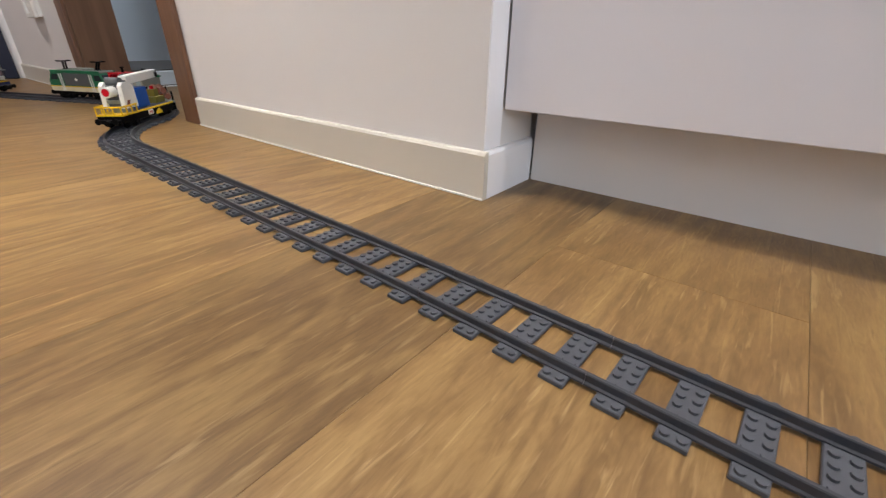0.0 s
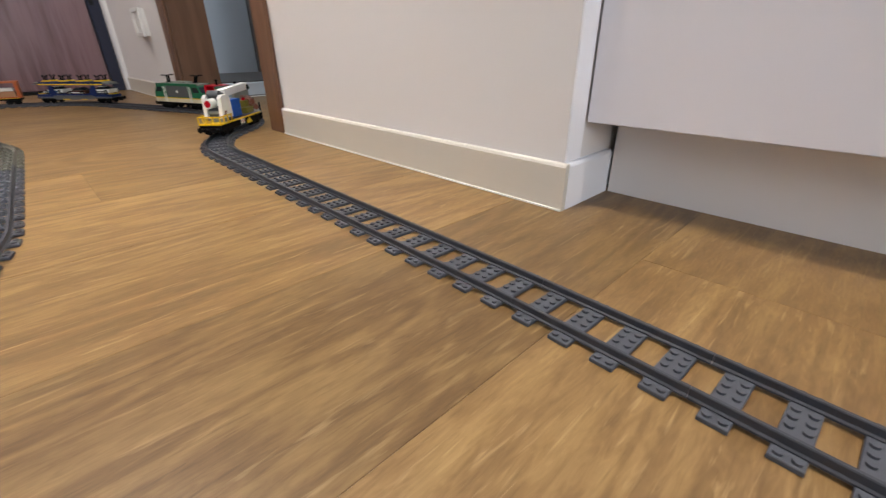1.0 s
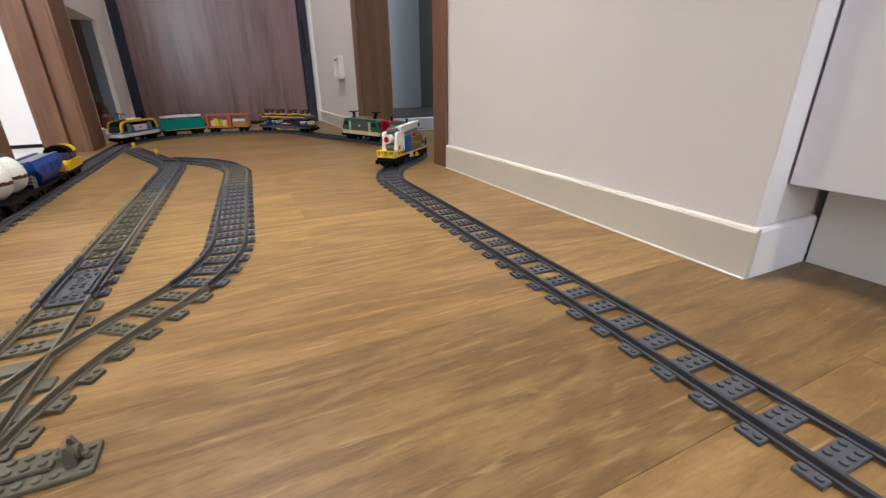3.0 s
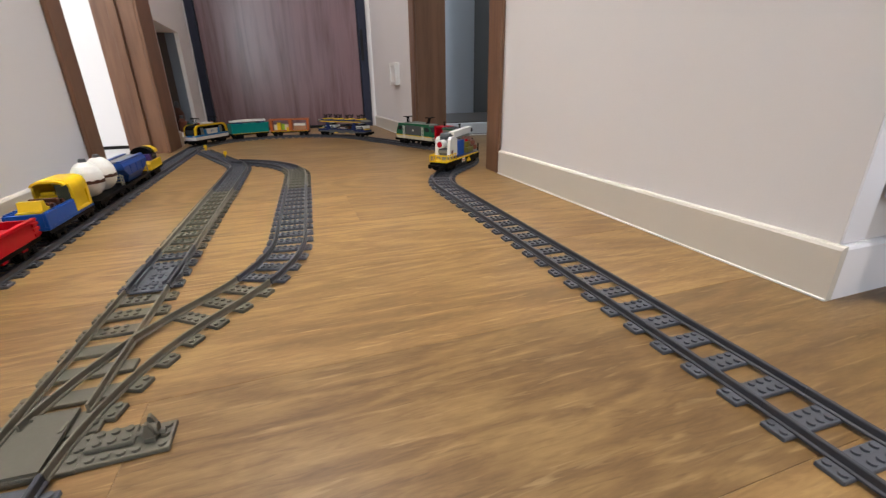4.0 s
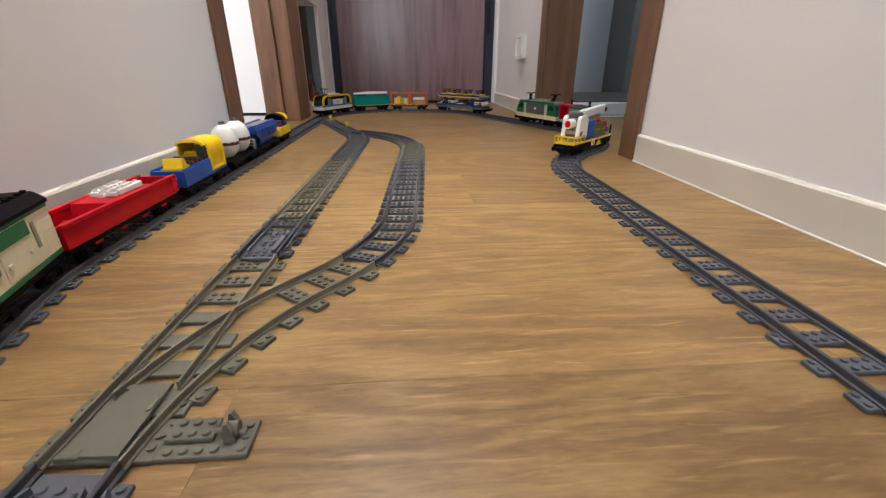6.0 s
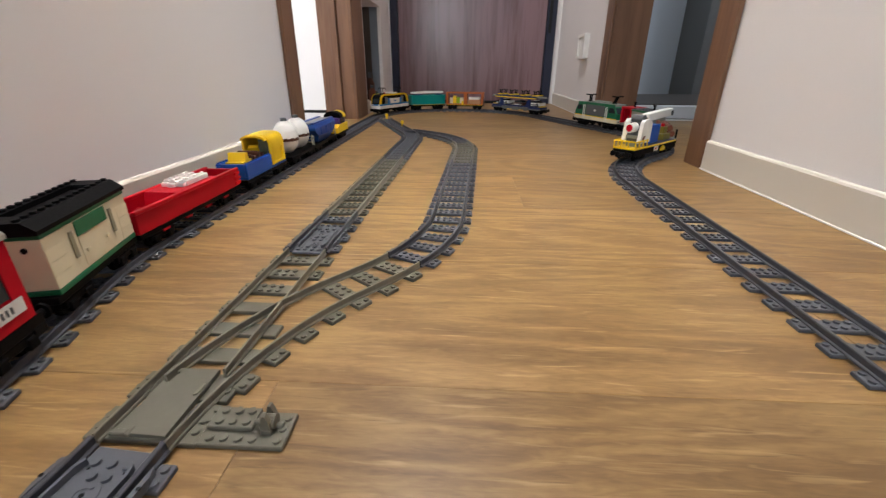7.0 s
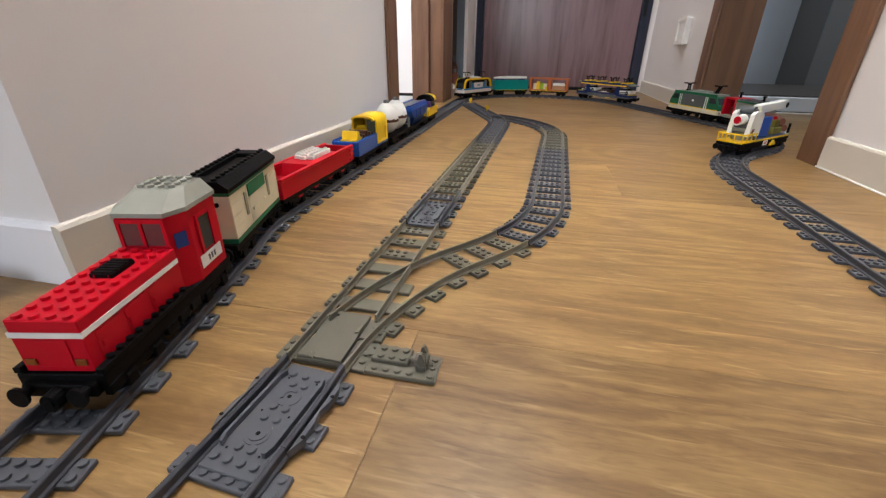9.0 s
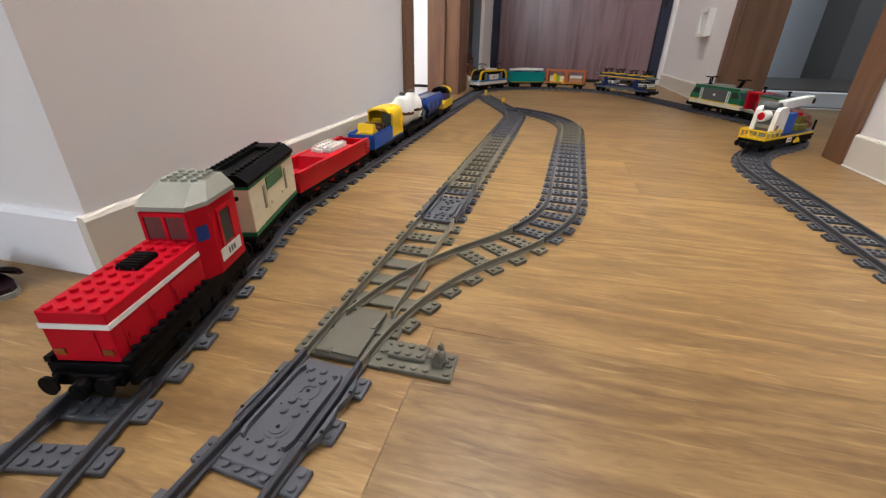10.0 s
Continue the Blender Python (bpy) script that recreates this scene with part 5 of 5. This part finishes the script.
tube(bm, (0.078, -0.008, 0.0890), (0.078, 0.008, 0.0890), 0.0055, sides=14)
part("boom_wheel", bm, BLACK, t)
bm = B()
box(bm, 0.048, 0.080, -0.012, 0.012, 0.0353, 0.0480, 0.0008)
box(bm, 0.054, 0.070, -0.008, 0.008, 0.0480, 0.0620, 0.0008)
part("engine_block", bm, OLIVE, t)
# red stub in place of a toy figure's cap
bm = B()
tube(bm, (0.062, 0, 0.0621), (0.062, 0, 0.0680), 0.0045, 0.0035, 12)
part("figure_cap", bm, RED, t)
for s in (-1, 1):
    bm = B()
    prism(bm, [(0.016, 0.0200), (0.034, 0.0200), (0.034, 0.0240), (0.026, 0.0300), (0.016, 0.0240)], *sorted((s * 0.0251, s * 0.0275)), "y")
    part("step_plate", bm, YELLOW, t)
for s in (-1, 1):
    bm = B()
    a, b = sorted((s * 0.0250, s * 0.0255))
    box(bm, -0.010, 0.006, a, b, 0.0225, 0.0315)
    part("sign_tile", bm, WHITE, t, "white tile with a red bar")
    bars(t, "sign_bar", -0.006, 0.002, s * 0.0255, 0.0245, 0.0295, RED, 2)

# ---- white train on the far curve ----
FRONT = 3.305     # how far along the line its front stands
t = thing("toy_locomotive", "white and azure toy electric locomotive with yellow roof arches", "toy locomotive", on_main(FRONT - 0.103, 1.1))
chassis(t, -0.102, 0.102)
bogie(t, 0.062)
bogie(t, -0.062)
buffers(t, 0.102, 1)
buffers(t, -0.102, -1)
bm = B()
box(bm, -0.102, 0.102, -0.0243, 0.0243, 0.0287, 0.0395, 0.0008)
part("skirt", bm, WHITE, t)
bm = B()
box(bm, -0.102, 0.102, -0.0241, 0.0241, 0.0397, 0.0455, 0.0006)
part("waist_band", bm, AZURE, t)
prof = [(0.102, 0.0457), (0.096, 0.0680), (0.086, 0.0760), (0.070, 0.0790)]
bm = B()
prism(bm, prof + [(-x, z) for x, z in prof[::-1]], -0.0200, 0.0200, "y")
body = part("body", bm, BLACK, t, "black glossy body core with windscreens")
for s in (-1, 1):
    a, b = sorted((s * 0.0201, s * 0.0245))
    bm = B()
    box(bm, -0.036, 0.036, a, b, 0.0457, 0.0640, 0.0006)
    part("side_panel", bm, WHITE, body)
    bars(body, "lettering", -0.008, 0.008, s * 0.0245, 0.0520, 0.0580, AZURE, 4)
    for k in (-1, 1):
        bm = B()
        x0, x1 = sorted((k * 0.0365, k * 0.0480))
        prism(bm, [(k * 0.0365, 0.0640), (k * 0.030, 0.0457), (k * 0.0480, 0.0457), (k * 0.0480, 0.0640)], a, b, "y")
        part("door_panel", bm, AZURE, body)
        for x in (0.0505, 0.0600):
            bm = B()
            box(bm, *sorted((k * x, k * (x + 0.0035))), a, b, 0.0457, 0.0700, 0.0004)
            part("handrail", bm, GREY, body)
    # yellow arch that follows the roof line
    bm = B()
    outer = [(0.1025, 0.0457), (0.0970, 0.0690), (0.0870, 0.0775), (0.0700, 0.0805)]
    inner = [(0.0925, 0.0457), (0.0885, 0.0655), (0.0810, 0.0720), (0.0700, 0.0745)]
    for k in (-1, 1):
        for i in range(3):
            prism(bm, [(k * x, z) for x, z in (outer[i], outer[i + 1], inner[i + 1], inner[i])], a, b, "y")
    box(bm, -0.070, 0.070, a, b, 0.0745, 0.0805)
    part("arch", bm, YELLOW, body, "yellow arch along the roof edge")
for k in (-1, 1):
    bm = B()
    prism(bm, [(k * 0.1016, 0.0490), (k * 0.0975, 0.0640), (k * 0.0985, 0.0645), (k * 0.1026, 0.0492)], -0.0165, 0.0165, "y")
    part("windscreen", bm, SMOKE, body)
    for s in (-1, 1):
        bm = B()
        box(bm, *sorted((k * 0.1020, k * 0.1030)), s * 0.017 - 0.0035, s * 0.017 + 0.0035, 0.0410, 0.0445)
        part("headlight", bm, WHITE, t)
bm = B()
box(bm, -0.030, 0.030, -0.0160, 0.0160, 0.0791, 0.0840, 0.0008)
part("roof_unit", bm, WHITE, t)
for k in (-1, 1):
    bm = B()
    tube(bm, (k * 0.040, 0, 0.0791), (k * 0.040, 0, 0.0845), 0.004)
    part("insulator", bm, RED, t)
pantograph(t, 0.054, 0.0791, 0.022)
pantograph(t, -0.054, 0.0791, 0.022)

t = thing("toy_gondola", "teal open toy wagon", "toy wagon", on_main(FRONT - 0.311, 1.22))
chassis(t, -0.080, 0.080)
bogie(t, 0.054, 0.03)
bogie(t, -0.054, 0.03)
bm = B()
box(bm, -0.080, 0.080, -0.0240, 0.0240, 0.0300, 0.0340)
for s in (-1, 1):
    a, b = sorted((s * 0.0215, s * 0.0245))
    box(bm, -0.080, 0.080, a, b, 0.0300, 0.0600, 0.0005)
    a, b = sorted((s * 0.0205, s * 0.0258))
    box(bm, -0.082, 0.082, a, b, 0.0600, 0.0632, 0.0005)
for x in (-0.082, 0.0785):
    box(bm, x, x + 0.0035, -0.0215, 0.0215, 0.0300, 0.0632)
part("body", bm, TEAL, t)
for s in (-1, 1):
    bm = B()
    a, b = sorted((s * 0.0205, s * 0.0246))
    box(bm, -0.076, 0.076, a, b, 0.0287, 0.0299)
    part("sill", bm, YELLOW, t)
load = thing("toy_turbine_blades", "white toy turbine blades over lime and dark blue blocks", "toy cargo", on_main(FRONT - 0.311, 1.22))
bm = B()
box(bm, -0.066, -0.044, -0.018, 0.018, 0.0341, 0.0672, 0.0008)
part("block", bm, DBLUE, load)
bm = B()
box(bm, 0.030, 0.062, -0.018, 0.018, 0.0341, 0.0672, 0.0008)
part("block", bm, DBLUE, load)
bm = B()
prism(bm, [(-0.040, 0.0341), (0.010, 0.0341), (-0.010, 0.0520), (-0.030, 0.0520)], -0.014, 0.014, "y")
part("wedge", bm, LIME, load)
for y, z in ((-0.013, 0.0675), (0.012, 0.0690)):
    bm = B()
    prism(bm, [(-0.074, z), (0.074, z), (0.074, z + 0.0055), (0.010, z + 0.0085), (-0.074, z + 0.0070)], y - 0.005, y + 0.005, "y")
    part("blade", bm, WHITE, load)

t = thing("toy_stall_wagon", "dark orange open-sided toy wagon with a ribbed roof", "toy wagon", on_main(FRONT - 0.493, 1.08))
chassis(t, -0.086, 0.086)
bogie(t, 0.058, 0.03)
bogie(t, -0.058, 0.03)
bm = B()
box(bm, -0.086, 0.086, -0.0240, 0.0240, 0.0300, 0.0335, 0.0004)
box(bm, -0.086, -0.076, -0.0240, 0.0240, 0.0335, 0.0745, 0.0004)
box(bm, 0.076, 0.086, -0.0240, 0.0240, 0.0335, 0.0745, 0.0004)
box(bm, -0.012, 0.004, -0.0240, 0.0240, 0.0335, 0.0745, 0.0004)
part("frame", bm, ORANGE, t)
bm = B()
box(bm, 0.0045, 0.0140, 0.0242, 0.0262, 0.0300, 0.0460, 0.0004)
part("side_box", bm, YELLOW, t)
bm = B()
box(bm, -0.072, -0.016, -0.0180, 0.0180, 0.0336, 0.0500, 0.0006)
part("drawer", bm, TAN, t)
bm = B()
box(bm, -0.070, -0.018, -0.0170, 0.0170, 0.0501, 0.0600, 0.0020)
part("white_lid", bm, WHITE, t)
bm = B()
box(bm, -0.088, 0.088, -0.0255, 0.0255, 0.0747, 0.0775, 0.0004)
for k in range(7):
    y = -0.0225 + k * 0.0075
    box(bm, -0.088, 0.088, y - 0.0016, y + 0.0016, 0.0775, 0.0800)
part("roof", bm, ORANGE, t, "dark orange ribbed roof")
for s in (-1, 1):
    bm = B()
    a, b = sorted((s * 0.0205, s * 0.0248))
    box(bm, -0.080, 0.080, a, b, 0.0287, 0.0299)
    part("sill", bm, YELLOW, t)
for x, y, h, m in ((0.016, 0.0, 0.022, CREAM), (0.032, -0.006, 0.024, LIME), (0.048, 0.004, 0.030, YELLOW), (0.064, -0.002, 0.022, CREAM)):
    crate = thing("toy_crate", "small toy crate of coloured bricks inside the orange wagon", "toy cargo", on_main(FRONT - 0.493, 1.08), "crates")
    bm = B()
    box(bm, x - 0.008, x + 0.008, y - 0.009, y + 0.009, 0.0336, 0.0336 + h, 0.0006)
    studs(bm, x - 0.004, y - 0.004, 2, 2, 0.0336 + h, sides=8)
    part("bricks", bm, m, crate)

CARRIER = on_main(FRONT - 0.760, 1.12, 1.25)
t = thing("toy_car_carrier", "dark blue and grey two-deck toy car carrier with yellow stripes", "toy wagon", CARRIER)
chassis(t, -0.112, 0.112)
bogie(t, 0.084, 0.03)
bogie(t, -0.084, 0.03)
buffers(t, -0.112, -1)
bm = B()
box(bm, -0.056, 0.056, -0.0240, 0.0240, 0.0287, 0.0330, 0.0005)
part("lower_deck", bm, DGREY, t, "dark grey sunken lower deck")
for k in (-1, 1):
    bm = B()
    box(bm, *sorted((k * 0.056, k * 0.112)), -0.0240, 0.0240, 0.0287, 0.0360, 0.0006)
    end = part("end_deck", bm, DBLUE, t, "raised dark blue deck over the bogie")
    bm = B()
    box(bm, *sorted((k * 0.098, k * 0.1122)), -0.0160, 0.0160, 0.0361, 0.0385, 0.0004)
    part("end_plate", bm, YELLOW, end, "yellow plate on the end deck")
    bm = B()
    box(bm, *sorted((k * 0.060, k * 0.1125)), -0.0252, 0.0252, 0.0245, 0.0286, 0.0004)
    part("end_frame", bm, DGREY, end)
for s in (-1, 1):
    bm = B()
    prism(bm, [(-0.058, 0.0330), (-0.066, 0.0285), (-0.054, 0.0205), (0.054, 0.0205), (0.066, 0.0285), (0.058, 0.0330)], *sorted((s * 0.0225, s * 0.0252)), "y")
    beam = part("side_beam", bm, DGREY, t, "dark grey side beam hanging between the bogies")
    for x in (-0.040, 0.014):
        bm = B()
        box(bm, x, x + 0.020, *sorted((s * 0.0252, s * 0.0256)), 0.0210, 0.0228)
        part("beam_tile", bm, YELLOW, beam, "thin yellow tile")
    bm = B()
    box(bm, -0.050, 0.050, *sorted((s * 0.0212, s * 0.0246)), 0.0331, 0.0372, 0.0004)
    part("deck_kerb", bm, DBLUE, t)
    for k in (-1, 1):
        bm = B()
        prism(bm, [(k * 0.070, 0.0360), (k * 0.048, 0.0330), (k * 0.060, 0.0660), (k * 0.070, 0.0660)], *sorted((s * 0.0212, s * 0.0243)), "y")
        part("strut", bm, DBLUE, t, "slanted dark blue strut carrying the upper deck")
bm = B()
box(bm, -0.096, 0.096, -0.0240, 0.0240, 0.0662, 0.0700, 0.0005)
deck_ob = part("upper_deck", bm, DBLUE, t)
for k in (-1, 1):
    bm = B()
    prism(bm, [(k * 0.0962, 0.0662), (k * 0.0962, 0.0700), (k * 0.114, 0.0672), (k * 0.114, 0.0650)], -0.0240, 0.0240, "y")
    part("ramp_end", bm, DGREY, deck_ob, "dark grey sloped end of the upper deck")
for s in (-1, 1):
    bm = B()
    box(bm, -0.096, 0.096, *sorted((s * 0.0241, s * 0.0250)), 0.0640, 0.0672, 0.0003)
    part("stripe", bm, YELLOW, deck_ob, "yellow line along the deck edge")
    bm = B()
    box(bm, -0.094, 0.094, *sorted((s * 0.0210, s * 0.0245)), 0.0700, 0.0738, 0.0005)
    part("deck_side", bm, DBLUE, deck_ob)
for y in (-0.0145, -0.0055, 0.0055, 0.0145):
    bm = B()
    box(bm, -0.1125, 0.1125, y - 0.0012, y + 0.0012, 0.0701, 0.0722)
    part("deck_rail", bm, GREY, deck_ob, "thin grey rail along the upper deck")
for x in (-0.082, -0.030, 0.024, 0.074):
    for s in (-1, 1):
        bm = B()
        prism(bm, [(x - 0.010, 0.0738), (x + 0.010, 0.0738), (x + 0.007, 0.0770), (x - 0.007, 0.0770)], *sorted((s * 0.0060, s * 0.0235)), "y")
        part("wheel_chock", bm, YELLOW, deck_ob, "yellow wedge plate")


def toy_car(x, z, material, label, stripe=None):
    """A low sports car: wedge body, dark glass canopy, spoiler and four wheels."""
    root = thing("toy_car", label, "toy car", CARRIER @ pose(x, 0, z) @ Matrix.Diagonal((0.8, 1, 0.95, 1)))
    bm = B()
    prism(bm, [(-0.036, 0.005), (0.036, 0.004), (0.037, 0.0085), (0.018, 0.0145), (-0.020, 0.0150), (-0.037, 0.0165), (-0.037, 0.010)], -0.0190, 0.0190, "y")
    body = part("body", bm, material, root)
    bm = B()
    prism(bm, [(0.0165, 0.0146), (0.0040, 0.0225), (-0.014, 0.0232), (-0.027, 0.0158)], -0.0145, 0.0145, "y")
    part("canopy", bm, SMOKE, body, "dark glass canopy")
    bm = B()
    box(bm, -0.012, 0.003, -0.0135, 0.0135, 0.0230, 0.0243, 0.0004)
    part("roof", bm, material, body)
    if stripe:
        for s in (-1, 1):
            bm = B()
            box(bm, -0.030, 0.030, *sorted((s * 0.0191, s * 0.0196)), 0.0065, 0.0100)
            part("side_stripe", bm, stripe, body)
    for wx in (-0.023, 0.023):
        for s in (-1, 1):
            bm = B()
            tube(bm, (wx, s * 0.0150, 0.0070), (wx, s * 0.0204, 0.0070), 0.0070, sides=16)
            wheel = part("tyre", bm, BLACK, root)
            bm = B()
            tube(bm, (wx, s * 0.0205, 0.0070), (wx, s * 0.0208, 0.0070), 0.0038, sides=12)
            part("rim", bm, GREY, wheel)


toy_car(0.062, 0.0361, WHITE, "white and azure toy sports car on the carrier's front deck", AZURE)
toy_car(-0.006, 0.0331, BROWN, "dark brown toy car low between the carrier's struts", WHITE)
toy_car(-0.078, 0.0361, WHITE, "white toy sports car on the carrier's rear deck", DGREY)
for x in (-0.082, -0.030, 0.024, 0.074):
    for y in (-0.0145, 0.0145):
        root = thing("toy_clamp", "small black toy clamp standing on a yellow wedge", "toy part", CARRIER @ pose(x, y, 0.0771), "clamps on the carrier")
        bm = B()
        box(bm, -0.0042, 0.0042, -0.0030, 0.0030, 0, 0.0028, 0.0004)
        for k in (-1, 1):
            box(bm, *sorted((k * 0.0030, k * 0.0042)), -0.0022, 0.0022, 0.0028, 0.0105)
        part("base", bm, BLACK, root)
        bm = B()
        box(bm, -0.0075, 0.0075, -0.0030, 0.0030, 0.0106, 0.0124, 0.0004)
        for k in (-1, 1):
            box(bm, *sorted((k * 0.0055, k * 0.0075)), -0.0030, 0.0030, 0.0124, 0.0155, 0.0003)
        part("jaw", bm, BLACK, root)

# ---- floor planks: boards run across the corridor ----
PLANK_W, PLANK_L = 0.192, 1.22
plank_meshes = {}


def plank(x0, x1, y0, y1, tone):
    """One board; tone: 0 for a dark board, 1 for a pale one."""
    key = (round(x1 - x0, 3), round(y1 - y0, 3))
    if key not in plank_meshes:
        bm = B()
        lx, ly = key[0] / 2 - 0.0001, key[1] / 2 - 0.0001
        bmesh.ops.bevel(box(bm, -lx, lx, -ly, ly, -0.0022, 0.0), geom=[e for e in bm.edges if all(abs(v.co.z) < 1e-6 for v in e.verts)], offset=0.0002, segments=1, affect="EDGES")
        me = bpy.data.meshes.new("plank")
        bmesh.ops.recalc_face_normals(bm, faces=bm.faces)
        bm.to_mesh(me)
        bm.free()
        me.materials.append(FLOOR_WOOD)
        plank_meshes[key] = me
    ob = new("plank", plank_meshes[key])
    ob.location = ((x0 + x1) / 2, (y0 + y1) / 2, 0)
    ob.parent = FLOOR
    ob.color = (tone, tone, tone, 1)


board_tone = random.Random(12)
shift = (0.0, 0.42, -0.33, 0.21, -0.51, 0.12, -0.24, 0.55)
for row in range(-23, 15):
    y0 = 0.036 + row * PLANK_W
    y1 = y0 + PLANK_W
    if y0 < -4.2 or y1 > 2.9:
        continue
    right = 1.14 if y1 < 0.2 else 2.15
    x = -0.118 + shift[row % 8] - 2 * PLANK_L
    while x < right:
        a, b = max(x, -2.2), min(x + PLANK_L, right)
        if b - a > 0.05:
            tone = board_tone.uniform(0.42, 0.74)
            # boards by the joint differ; tones also carry near-floor shade and light
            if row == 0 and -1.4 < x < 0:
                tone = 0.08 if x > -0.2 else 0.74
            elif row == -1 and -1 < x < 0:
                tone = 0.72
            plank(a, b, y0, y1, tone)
        x += PLANK_L
